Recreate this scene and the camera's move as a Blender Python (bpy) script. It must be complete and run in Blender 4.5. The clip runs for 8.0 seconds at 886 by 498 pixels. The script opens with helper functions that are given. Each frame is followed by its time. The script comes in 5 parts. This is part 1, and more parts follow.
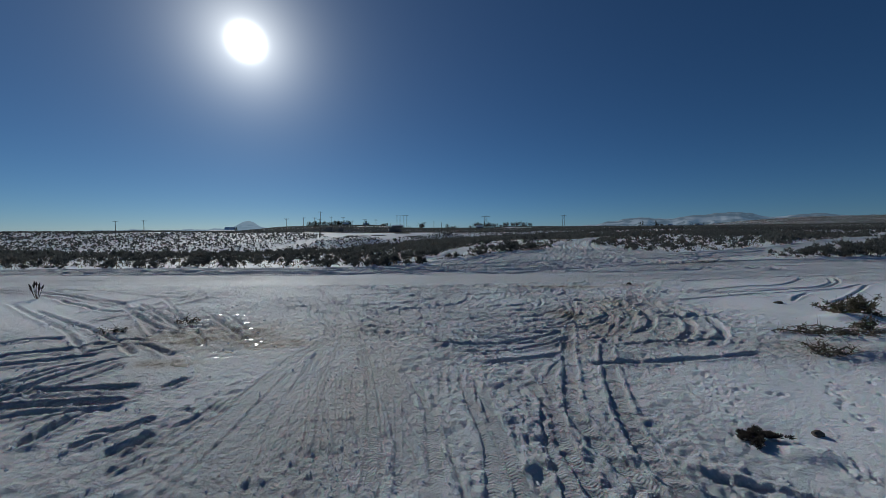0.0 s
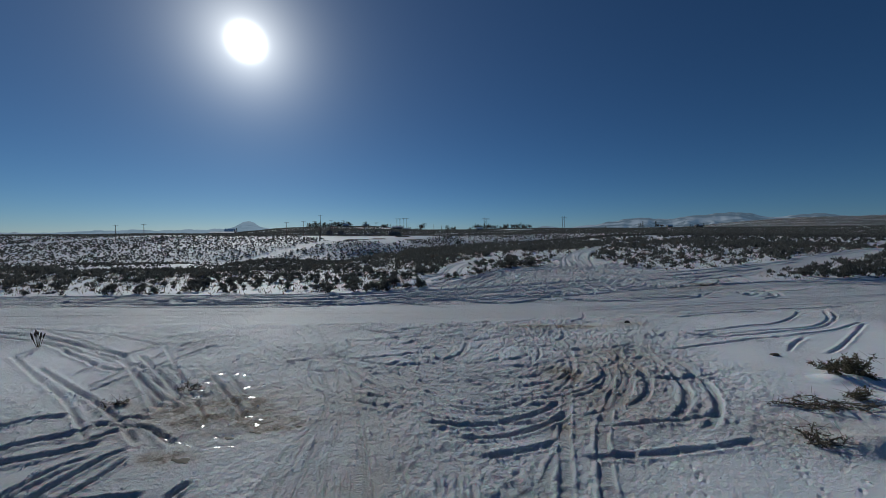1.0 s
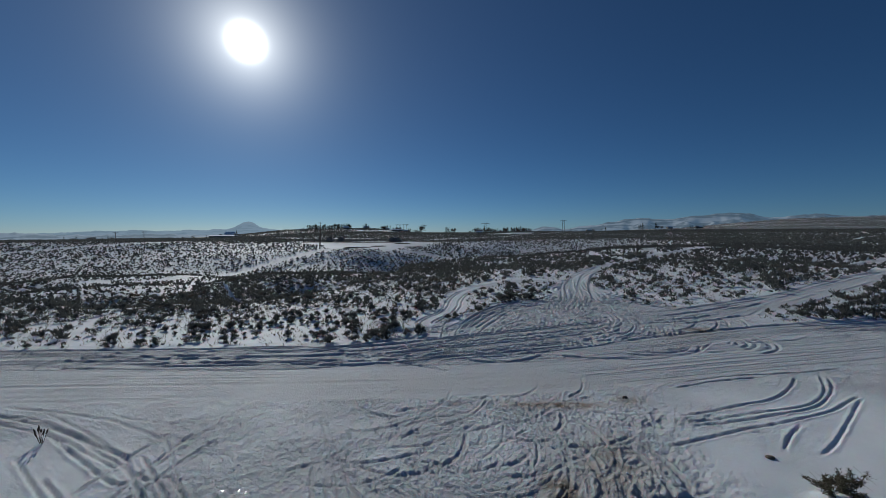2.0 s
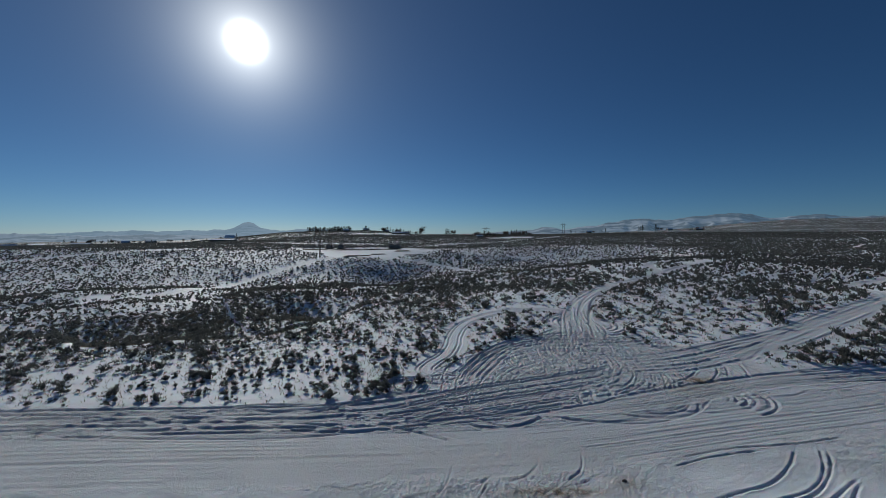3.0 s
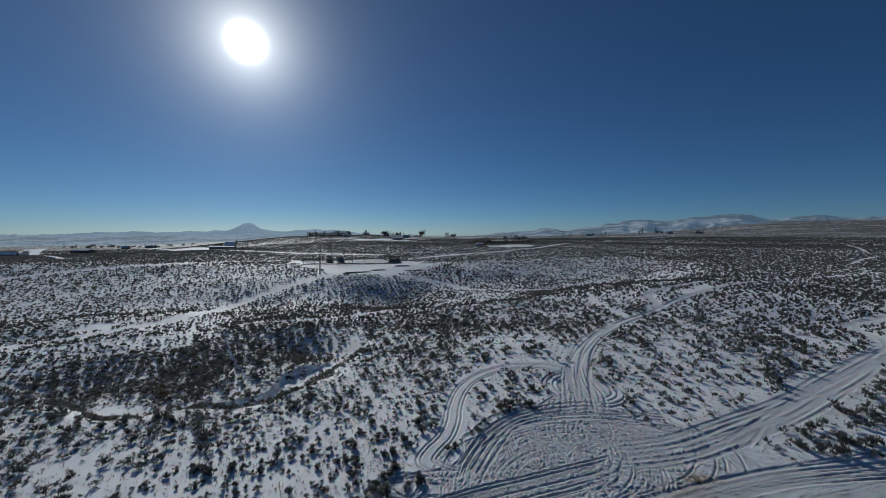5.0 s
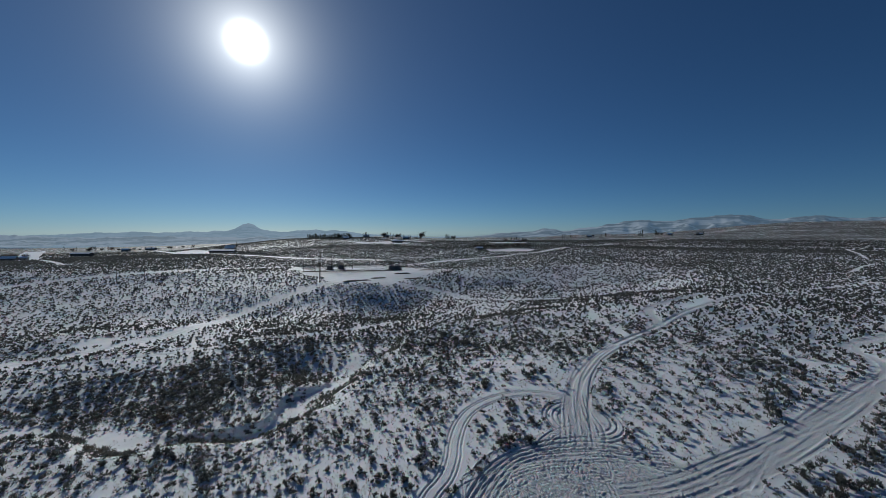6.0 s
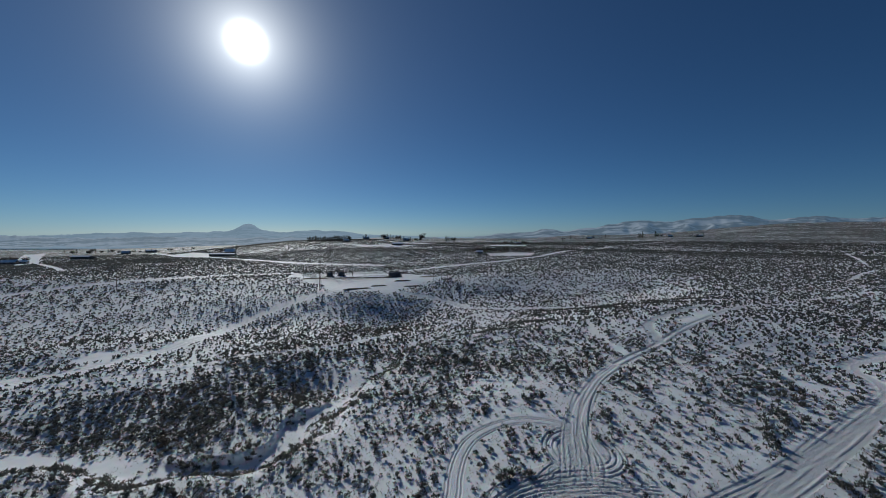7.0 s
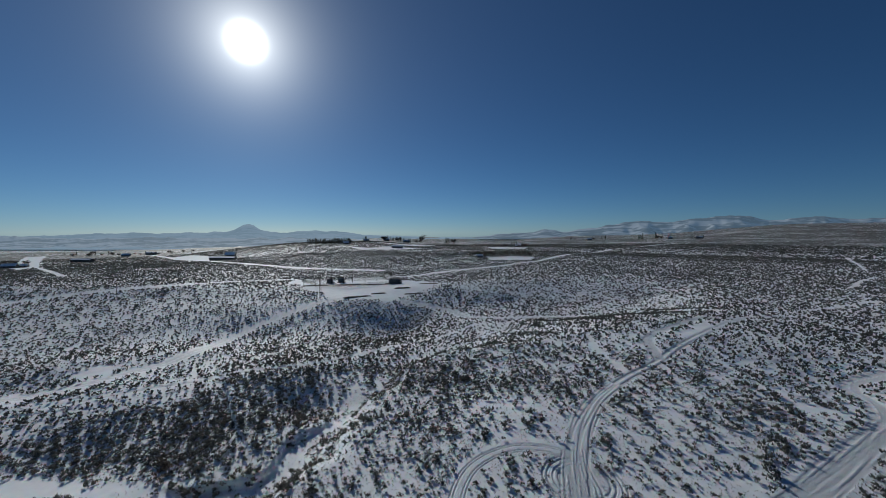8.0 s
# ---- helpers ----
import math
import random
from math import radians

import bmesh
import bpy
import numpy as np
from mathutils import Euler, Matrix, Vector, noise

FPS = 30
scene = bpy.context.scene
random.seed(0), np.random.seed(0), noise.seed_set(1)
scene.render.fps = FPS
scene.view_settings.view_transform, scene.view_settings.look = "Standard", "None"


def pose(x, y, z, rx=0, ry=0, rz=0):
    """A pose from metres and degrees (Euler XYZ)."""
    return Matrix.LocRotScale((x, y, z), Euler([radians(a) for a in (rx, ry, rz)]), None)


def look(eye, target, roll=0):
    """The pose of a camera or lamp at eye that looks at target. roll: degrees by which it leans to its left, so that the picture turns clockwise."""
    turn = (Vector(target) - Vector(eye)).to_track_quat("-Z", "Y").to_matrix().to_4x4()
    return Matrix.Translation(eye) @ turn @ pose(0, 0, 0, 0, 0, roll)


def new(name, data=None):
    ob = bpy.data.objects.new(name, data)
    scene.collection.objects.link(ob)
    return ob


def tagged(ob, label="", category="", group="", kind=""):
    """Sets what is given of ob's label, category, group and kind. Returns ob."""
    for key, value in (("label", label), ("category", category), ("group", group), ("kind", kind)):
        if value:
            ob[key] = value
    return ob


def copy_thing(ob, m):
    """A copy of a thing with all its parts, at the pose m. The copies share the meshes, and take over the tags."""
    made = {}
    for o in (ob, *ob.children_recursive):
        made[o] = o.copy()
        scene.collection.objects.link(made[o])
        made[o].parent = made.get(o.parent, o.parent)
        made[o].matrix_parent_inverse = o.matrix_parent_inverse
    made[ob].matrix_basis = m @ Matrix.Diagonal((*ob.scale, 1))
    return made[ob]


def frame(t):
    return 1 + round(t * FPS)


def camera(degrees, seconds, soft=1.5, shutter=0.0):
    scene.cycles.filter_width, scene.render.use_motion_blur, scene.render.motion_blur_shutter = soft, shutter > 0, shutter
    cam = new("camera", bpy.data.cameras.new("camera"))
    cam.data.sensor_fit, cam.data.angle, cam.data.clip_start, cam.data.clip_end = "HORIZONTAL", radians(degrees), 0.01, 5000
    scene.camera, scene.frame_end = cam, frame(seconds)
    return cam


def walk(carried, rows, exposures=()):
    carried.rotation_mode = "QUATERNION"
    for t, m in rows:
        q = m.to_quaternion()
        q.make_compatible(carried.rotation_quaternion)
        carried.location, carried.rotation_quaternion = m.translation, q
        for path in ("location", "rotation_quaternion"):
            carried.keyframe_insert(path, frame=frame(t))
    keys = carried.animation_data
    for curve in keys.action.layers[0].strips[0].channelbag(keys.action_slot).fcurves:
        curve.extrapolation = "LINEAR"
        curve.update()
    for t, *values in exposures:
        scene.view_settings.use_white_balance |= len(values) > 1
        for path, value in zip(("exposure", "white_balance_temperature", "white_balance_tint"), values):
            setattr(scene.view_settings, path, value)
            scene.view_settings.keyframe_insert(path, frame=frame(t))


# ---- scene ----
import itertools

# ------------------------------------------------------------------ camera
cam = camera(101.1, 8.0, soft=0.6)
TILT = -2.55
PATH = [
    # seconds, x, y, z
    (0.0, 0.01, 0.11, 2.72),
    (0.5, 0.03, 0.11, 3.38),
    (1.0, 0.06, 0.10, 4.75),
    (1.5, 0.08, 0.10, 6.63),
    (2.0, 0.10, 0.13, 8.81),
    (3.5, 0.09, 0.36, 15.52),
    (4.0, 0.09, 0.43, 17.73),
    (4.5, 0.10, 0.48, 19.93),
    (6.0, 0.09, 0.62, 26.60),
    (6.5, 0.08, 0.67, 28.79),
    (7.0, 0.08, 0.71, 30.96),
    (7.5, 0.07, 0.75, 33.11),
    (8.0, 0.06, 0.80, 35.26),
]
walk(cam, [(t, pose(x, y, z, 90 + TILT, 0, 0)) for t, x, y, z in PATH], [(0.0, -1.07, 6300, 4), (1.5, -1.05, 6300, 4), (3.5, -0.97, 6300, 4), (8.0, -0.96, 6300, 4)])

# ------------------------------------------------------------------ sky and sun
SUN_ELEVATION, SUN_LEFT = 24.3, 27.8
to_sun = Vector((-math.sin(radians(SUN_LEFT)) * math.cos(radians(SUN_ELEVATION)),
                 math.cos(radians(SUN_LEFT)) * math.cos(radians(SUN_ELEVATION)),
                 math.sin(radians(SUN_ELEVATION))))
world = bpy.data.worlds.new("sky")
scene.world = world
world.use_nodes = True
wn, wl = world.node_tree.nodes, world.node_tree.links
wn.clear()
sky = wn.new("ShaderNodeTexSky")
sky.sky_type = "NISHITA"
sky.sun_disc = False
sky.sun_elevation = radians(SUN_ELEVATION)
sky.sun_rotation = radians(-SUN_LEFT)
sky.altitude, sky.air_density, sky.dust_density, sky.ozone_density = 1500, 0.9, 0.35, 6.0
back = wn.new("ShaderNodeBackground")
back.inputs["Strength"].default_value = 0.1
wo = wn.new("ShaderNodeOutputWorld")
# the bright aureole of the air round the sun
where = wn.new("ShaderNodeTexCoord")
dot = wn.new("ShaderNodeVectorMath")
dot.operation = "DOT_PRODUCT"
dot.inputs[1].default_value = to_sun
wl.new(where.outputs["Generated"], dot.inputs[0])


def wmath(op, a, b=0.0):
    n = wn.new("ShaderNodeMath")
    n.operation = op
    for k, v in enumerate((a, b)):
        if isinstance(v, (int, float)):
            n.inputs[k].default_value = v
        else:
            wl.new(v, n.inputs[k])
    return n.outputs[0]


away = wmath("MAXIMUM", wmath("SUBTRACT", 1.0, dot.outputs["Value"]), 0.0)
angle = wmath("SQRT", wmath("MULTIPLY", away, 2.0))
core = wmath("MULTIPLY", wmath("EXPONENT", wmath("MULTIPLY", away, -1 / 0.00021)), 30.0)
halo = wmath("MULTIPLY", wmath("EXPONENT", wmath("MULTIPLY", angle, -1 / 0.055)), 3.2)
wide = wmath("MULTIPLY", wmath("EXPONENT", wmath("MULTIPLY", angle, -1 / 0.30)), 0.12)
aureole = wn.new("ShaderNodeBackground")
aureole.inputs["Color"].default_value = (1.0, 0.97, 0.95, 1)
wl.new(wmath("ADD", wmath("ADD", core, halo), wide), aureole.inputs["Strength"])
both = wn.new("ShaderNodeAddShader")
deepen = wn.new("ShaderNodeVectorMath")
deepen.operation = "MULTIPLY"
lift = wn.new("ShaderNodeSeparateXYZ")
wl.new(where.outputs["Generated"], lift.inputs[0])
low_air = wmath("EXPONENT", wmath("MULTIPLY", wmath("MAXIMUM", lift.outputs["Z"], 0.0), -1 / 0.075))
air_tint = wn.new("ShaderNodeMix")
air_tint.data_type = "RGBA"
air_tint.inputs[6].default_value = (0.44, 0.61, 0.715, 1)
air_tint.inputs[7].default_value = (0.60, 0.75, 0.92, 1)
wl.new(low_air, air_tint.inputs[0])
wl.new(air_tint.outputs[2], deepen.inputs[1])
wl.new(sky.outputs[0], deepen.inputs[0])
wl.new(deepen.outputs[0], back.inputs["Color"])
wl.new(back.outputs[0], both.inputs[0])
wl.new(aureole.outputs[0], both.inputs[1])
wl.new(both.outputs[0], wo.inputs["Surface"])
lamp = bpy.data.lights.new("sun", "SUN")
lamp.energy, lamp.angle, lamp.color = 4.6, radians(0.53), (1.0, 0.97, 0.93)
sun = new("sun", lamp)
sun.matrix_world = look(to_sun * 100, (0, 0, 0))
tagged(sun, "low winter sun in a clear sky", "sun", kind="structure")

# ------------------------------------------------------------------ the lie of the land
# TERRAIN-BEGIN
def ramp(a, b, v):
    t = np.clip((v - a) / (b - a), 0, 1)
    return t * t * (3 - 2 * t)


def near_line(X, Y, line):
    """Distance to a polyline, signed (plus: to the left of its run), and the length along it."""
    P = np.asarray(line, float)
    best = np.full(X.shape, 1e18)
    sign = np.ones(X.shape)
    along = np.zeros(X.shape)
    run = 0.0
    for (ax, ay), (bx, by) in zip(P[:-1, :2], P[1:, :2]):
        dx, dy = bx - ax, by - ay
        n = math.hypot(dx, dy)
        k = np.clip(((X - ax) * dx + (Y - ay) * dy) / (n * n), 0, 1)
        ex, ey = X - (ax + k * dx), Y - (ay + k * dy)
        d = ex * ex + ey * ey
        m = d < best
        best = np.where(m, d, best)
        sign = np.where(m, np.where(dx * ey - dy * ex >= 0, 1.0, -1.0), sign)
        along = np.where(m, run + k * n, along)
        run += n
    return np.sqrt(best) * sign, along


GULLY = [(-260, 34), (-95, 54), (-62, 57), (-40, 56), (-31, 58.5), (-27.5, 62.5), (-24.5, 71), (-22, 80), (-18.5, 91), (-4, 122), (14, 150), (40, 172), (90, 190)]

# knolls and hollows: x, y, breadth, height
KNOLLS = [(-22, 156, 20, -4.8), (-90, 152, 22, -2.2), (-117, 116, 18, 2.7), (-50, 102, 16, 2.4), (-92, 128, 14, 2.3), (-31, 86, 9, -1.9), (-73, 66, 13, -1.8), (-18, 86, 7, -0.9), (13, 66, 13, 0.9),
          (60, 108, 18, 1.0), (92, 82, 16, -1.6), (43, 70, 18, 0.8), (-116, 96, 12, -1.8), (-43, 57, 9, -0.7), (-85, 95, 14, 0.8), (22, 161, 12, 0.7)]


def terrain(X, Y):
    X, Y = np.asarray(X, float), np.asarray(Y, float)
    R = np.hypot(X, Y)
    az = np.degrees(np.arctan2(X, np.maximum(Y, 1e-3)))
    d, s = near_line(X, Y, GULLY)
    d = d + 1.3 * np.sin(s * 0.17 + 0.6) + 0.6 * np.sin(s * 0.41) + 0.6 * np.sin(X * 0.33 + Y * 0.21)
    base = 3.2 * ramp(40, 140, 0.75 * X + 0.5 * Y) * ramp(-20, 30, X) + 0.7 * ramp(24, 46, Y) * ramp(-12, 20, X)
    ease = 1 - ramp(-110, -50, X)
    bench = -8.0 + 8.9 * ramp(146 - 36 * ease, 195 + 16 * ease, Y + 0.1 * X - 0.5 * np.maximum(X + 20, 0))
    bench = bench + 2.0 * ramp(195, 225, Y)
    far_level = bench + (np.maximum(base * ramp(20, 80, X), bench) - bench) * ramp(0, 60, X)
    deep = 1 - ramp(385, 500, s)
    floor = -7.3 + 1.6 * ramp(190, 270, s)
    near_bank = base + (floor - base) * ramp(-13 + 5 * ramp(245, 260, s) - 42 * ramp(272, 335, s), -1.0, d) * deep
    wall = ramp(212, 223, s) * (1 - ramp(246, 258, s)) + ramp(135, 150, s) * (1 - ramp(186, 198, s))
    cut = 1.2 * wall * ramp(1.8, 3.1, d) + 0.03 * np.clip(d - 3.9, 0, 40)
    rise = ramp(16, 80, d)
    far_bank = floor + cut * (1 - rise) + (far_level - floor) * rise
    far_bank = base + (far_bank - base) * (1 - ramp(0, 50, X) * (1 - np.maximum(deep, ramp(30, 90, d))))
    z = np.where(d < 0, near_bank, far_bank)
    # the wide land beyond
    z = z + 5.5 * ramp(260, 460, R) * ramp(-33, -10, az)
    z = z + 9.0 * ramp(420, 760, R) * ramp(-32, -22, az) * (1 - ramp(-12, -3, az))
    z = z + 9.0 * ramp(500, 1100, R) * ramp(15, 32, az)
    z = z + 62.0 * ramp(900, 2600, R) * ramp(26, 46, az)
    left = 1 - ramp(-22, -8, az)
    z = z - 9.0 * ramp(420, 700, R) * (1 - ramp(-38, -29, az))
    z = z - 58.0 * ramp(760 + 330 * (1 - ramp(-36, -26, az)), 1700 + 300 * (1 - ramp(-36, -26, az)), R) * left - 34 * ramp(1300, 2400, R) * (1 - left) * (1 - ramp(6, 22, az))
    for x, y, wide, up in KNOLLS:
        z = z + up * np.exp(-((X - x) ** 2 + (Y - y) ** 2) / wide ** 2)
    z = np.where(Y < 0, z * ramp(-60, 0, Y), z)
    # soft unevenness
    z = z + 0.22 * np.sin(X * 0.071 + 1.3) * np.sin(Y * 0.063 + 0.4) * ramp(25, 70, R) + 0.5 * np.sin(X * 0.023 + Y * 0.011) * np.sin(Y * 0.019 - 1) * ramp(60, 160, R)
    return z
# TERRAIN-END


# ------------------------------------------------------------------ materials
class Nodes:
    """A small hand for building node materials."""

    def __init__(self, name):
        self.mat = bpy.data.materials.new(name)
        self.mat.use_nodes = True
        self.n, self.l = self.mat.node_tree.nodes, self.mat.node_tree.links
        self.bsdf = next(x for x in self.n if x.type == "BSDF_PRINCIPLED")
        self.out = next(x for x in self.n if x.type == "OUTPUT_MATERIAL")

    def put(self, socket, v):
        if hasattr(v, "is_output"):
            self.l.new(v, socket)
        else:
            socket.default_value = (*v, 1) if isinstance(v, tuple) and len(v) == 3 and socket.type == "RGBA" else v

    def math(self, op, a, b=0.0, c=0.0, clamp=False):
        m = self.n.new("ShaderNodeMath")
        m.operation, m.use_clamp = op, clamp
        for k, v in enumerate((a, b, c)):
            self.put(m.inputs[k], v)
        return m.outputs[0]

    def mix(self, f, a, b):
        m = self.n.new("ShaderNodeMix")
        m.data_type = "RGBA"
        self.put(m.inputs["Factor"], f)
        self.put(m.inputs[6], a)
        self.put(m.inputs[7], b)
        return m.outputs[2]

    def place(self):
        return self.n.new("ShaderNodeTexCoord").outputs["Object"]

    def noise(self, scale, detail=4.0, rough=0.55, at=None):
        t = self.n.new("ShaderNodeTexNoise")
        self.l.new(at or self.place(), t.inputs["Vector"])
        t.inputs["Scale"].default_value, t.inputs["Detail"].default_value, t.inputs["Roughness"].default_value = scale, detail, rough
        return t.outputs["Fac"]

    def span(self, v, a, b, lo=0.0, hi=1.0):
        m = self.n.new("ShaderNodeMapRange")
        self.put(m.inputs[0], v)
        for k, x in zip((1, 2, 3, 4), (a, b, lo, hi)):
            m.inputs[k].default_value = x
        return m.outputs[0]

    def mask(self, name):
        a = self.n.new("ShaderNodeAttribute")
        a.attribute_name = name
        return a.outputs["Fac"]

    def bump(self, height, strength, distance):
        b = self.n.new("ShaderNodeBump")
        self.put(b.inputs["Strength"], strength)
        b.inputs["Distance"].default_value = distance
        self.l.new(height, b.inputs["Height"])
        self.l.new(b.outputs[0], self.bsdf.inputs["Normal"])

    def set(self, colour, rough, **more):
        self.put(self.bsdf.inputs["Base Color"], colour)
        self.put(self.bsdf.inputs["Roughness"], rough)
        for k, v in more.items():
            self.put(self.bsdf.inputs[k.replace("_", " ")], v)
        return self.mat


def ground_material():
    m = Nodes("snow_ground")
    mid = m.noise(7.5, 7, 0.74)
    fine = m.noise(24.0, 8, 0.72)
    grain = m.noise(95.0, 4, 0.65)
    broad = m.noise(0.35, 4)
    churn, dirt, packed_rut_shade, brush = m.mask("churn"), m.mask("dirt"), m.mask("packed_rut_shade"), m.mask("brush")
    snow = m.mix(m.span(broad, 0.35, 0.65), (0.80, 0.815, 0.84), (0.87, 0.88, 0.90))
    pressed = m.mix(m.span(fine, 0.35, 0.65), (0.50, 0.515, 0.54), (0.68, 0.695, 0.715))
    col = m.mix(packed_rut_shade, snow, pressed)
    blotch = m.noise(1.7, 6, 0.7)
    col = m.mix(m.math("MULTIPLY", dirt, m.span(blotch, 0.25, 0.55, 0.35, 1.0), clamp=True), col, (0.50, 0.43, 0.36))
    dirty = m.mix(m.span(fine, 0.3, 0.7), (0.10, 0.075, 0.05), (0.26, 0.205, 0.15))
    col = m.mix(m.math("MULTIPLY", m.span(dirt, 0.45, 0.95), m.span(blotch, 0.46, 0.58), clamp=True), col, dirty)
    # the scrub of the far land, too small to be told apart
    cells = m.n.new("ShaderNodeTexVoronoi")
    m.l.new(m.place(), cells.inputs["Vector"])
    cells.inputs["Scale"].default_value = 0.22
    patch = m.noise(0.012, 5, 0.6)
    reach = m.math("ADD", m.math("MULTIPLY", brush, 0.72), m.math("MULTIPLY", m.math("SUBTRACT", patch, 0.5), 1.0))
    scrub = m.span(m.math("SUBTRACT", reach, cells.outputs["Distance"]), -0.12, 0.10)
    scrub = m.math("MULTIPLY", scrub, m.span(brush, 0.02, 0.1), clamp=True)
    col = m.mix(scrub, col, m.mix(m.noise(0.05, 3), (0.060, 0.062, 0.056), (0.11, 0.108, 0.095)))
    lugs = m.math("MULTIPLY", m.math("SINE", m.math("MULTIPLY", m.mask("lug_run"), 2 * math.pi / 0.05)), m.mask("lug"))
    h = m.math("ADD", m.math("MULTIPLY", fine, m.math("ADD", 0.10, m.math("MULTIPLY", churn, 0.75))), m.math("MULTIPLY", grain, m.math("ADD", 0.02, m.math("MULTIPLY", churn, 0.09))))
    h = m.math("ADD", h, m.math("MULTIPLY", mid, m.math("ADD", 0.15, m.math("MULTIPLY", churn, 1.3))))
    h = m.math("ADD", h, m.math("MULTIPLY", lugs, 0.06))
    crumbs = m.n.new("ShaderNodeTexVoronoi")
    m.l.new(m.place(), crumbs.inputs["Vector"])
    crumbs.inputs["Scale"].default_value = 12.0
    h = m.math("ADD", h, m.math("MULTIPLY", m.math("SUBTRACT", 0.5, crumbs.outputs["Distance"]), m.math("MULTIPLY", churn, 0.40)))
    m.bump(h, 0.95, 0.075)
    return m.set(col, m.math("SUBTRACT", 0.74, m.math("MULTIPLY", packed_rut_shade, 0.05)), Specular_IOR_Level=0.24, Subsurface_Weight=0.25, Subsurface_Scale=0.006)


def foliage_material(name, dark, light, scale=1.0):
    m = Nodes(name)
    g = m.n.new("ShaderNodeNewGeometry")
    o = m.n.new("ShaderNodeObjectInfo")
    tone = m.math("ADD", m.math("MULTIPLY", g.outputs["Random Per Island"], 0.7), m.math("MULTIPLY", o.outputs["Random"], 0.3))
    col = m.mix(tone, dark, light)
    col = m.mix(m.span(m.noise(0.25 * scale, 3), 0.56, 0.76), col, m.mix(tone, (0.095, 0.072, 0.055), (0.19, 0.145, 0.11)))
    m.set(col, 0.85, Specular_IOR_Level=0.15)
    thin = m.n.new("ShaderNodeBsdfTranslucent")
    m.put(thin.inputs["Color"], col)
    mixer = m.n.new("ShaderNodeMixShader")
    mixer.inputs[0].default_value = 0.35
    m.l.new(m.bsdf.outputs[0], mixer.inputs[1])
    m.l.new(thin.outputs[0], mixer.inputs[2])
    m.l.new(mixer.outputs[0], m.out.inputs[0])
    return m.mat


def plain(name, a, b, scale, rough=0.8, bump=0.0, dist=0.02):
    m = Nodes(name)
    n = m.noise(scale, 5, 0.6)
    if bump:
        m.bump(n, bump, dist)
    return m.set(m.mix(m.span(n, 0.3, 0.7), a, b), rough, Specular_IOR_Level=0.25)


M_GROUND = ground_material()
M_SAGE = foliage_material("sagebrush_leaf", (0.066, 0.070, 0.066), (0.175, 0.177, 0.163))
M_WOOD = plain("grey_brushwood", (0.07, 0.055, 0.042), (0.17, 0.14, 0.11), 9.0)

# ------------------------------------------------------------------ roads, tracks and clearings (plan, metres)
CLEAR = [(-400, -6), (-120, 22), (-60.5, 27), (-33.4, 27.7), (-16.3, 27.9), (-6.3, 28.8), (-1.6, 31.6), (2.8, 38), (6.3, 41.7), (12.1, 44.2), (14.2, 47.3), (15.2, 51.8), (17.6, 56.4), (21.7, 55.2), (23.4, 47.1),
    (21.4, 43.1), (21.8, 41.4), (25.9, 39.9), (35.1, 43.6), (38.6, 40.7), (30.2, 35.2), (33.2, 34.3), (43.2, 34.6), (80, 44), (400, 110), (400, -300), (-400, -300)]
ROAD = [(-300, -3), (-120, 14), (-60, 18.6), (-25, 20.8), (-8, 21.4), (6, 22.4), (20, 25.2), (34.7, 28.2), (69.2, 36.1), (160, 58), (400, 118)]
LOOP = [(1.3, 32.4), (-0.6, 33.5), (-1.7, 34.9), (-1.2, 36.6), (0.2, 39.1), (1, 42.3), (1.3, 45.3), (2.3, 49.7), (4.3, 53.6), (8, 56.5), (12.3, 57.6), (16.5, 57), (20, 55.4)]
EXIT = [(17.2, 43.5), (18.1, 46.7), (19, 50.1), (20.3, 54.2), (22.3, 59.1), (24.4, 63.2), (27.5, 67.9), (31.7, 73.3), (38, 79.4), (45.4, 85.2), (54.4, 91.5), (65.4, 100.8), (79.4, 111.8), (95.8, 124.1), (105.9, 130.6), (115.7, 131.3), (124, 129.5)]
EXIT_END = [(105.9, 130.6), (114, 136), (124, 138), (138, 136)]
BRANCH = [(55.5, 92.5), (57.4, 98.8), (58.8, 103), (60.9, 107.7), (64.8, 112.1), (72, 118.1), (82.4, 125.7), (93.7, 133.5), (100.9, 134.8), (107.4, 132.5)]
CROSS = [(-22.1, 192.5), (-7, 189.1), (4.7, 183), (11.2, 174.5), (20.2, 170.8), (31, 171.4), (45.2, 174), (59.5, 175.4), (72, 174), (84, 170), (93, 163), (101, 155), (112.7, 149)]
SLOPE_PATH = [(-34.5, 114), (-27.3, 121.8), (-17, 130.5), (-5.2, 141.4), (3.7, 147.8), (14, 160)]
OUT_TRAILS = [[(410, 369.5), (372.5, 333.3), (326.7, 286.3), (299, 257.7)], [(222.6, 198.8), (245.3, 215.2), (258, 222.9), (274.9, 231.2)], [(145, 146.5), (155, 149.5), (166.7, 154), (182.8, 159.8), (197.6, 164.8)]]
FAR_TRACK = [(-60, 258), (-26.7, 268), (-10.6, 284), (7.5, 299), (49, 329), (92.7, 360), (140.8, 420.3), (194.5, 471.7), (285.5, 583), (452.7, 702.6)]
SIDE_RIGHT = [(45, 112.7), (43.5, 100.3), (43.3, 86)]
OPEN_SNOW = [[(70, 114), (86, 124), (97, 129), (88, 119), (72, 107)], [(-104, 97), (-98.5, 104.3), (-96, 115), (-101, 112.7), (-107, 106)], [(-78, 62.5), (-70, 62), (-58, 60), (-52, 57), (-60, 54), (-72, 57)]]
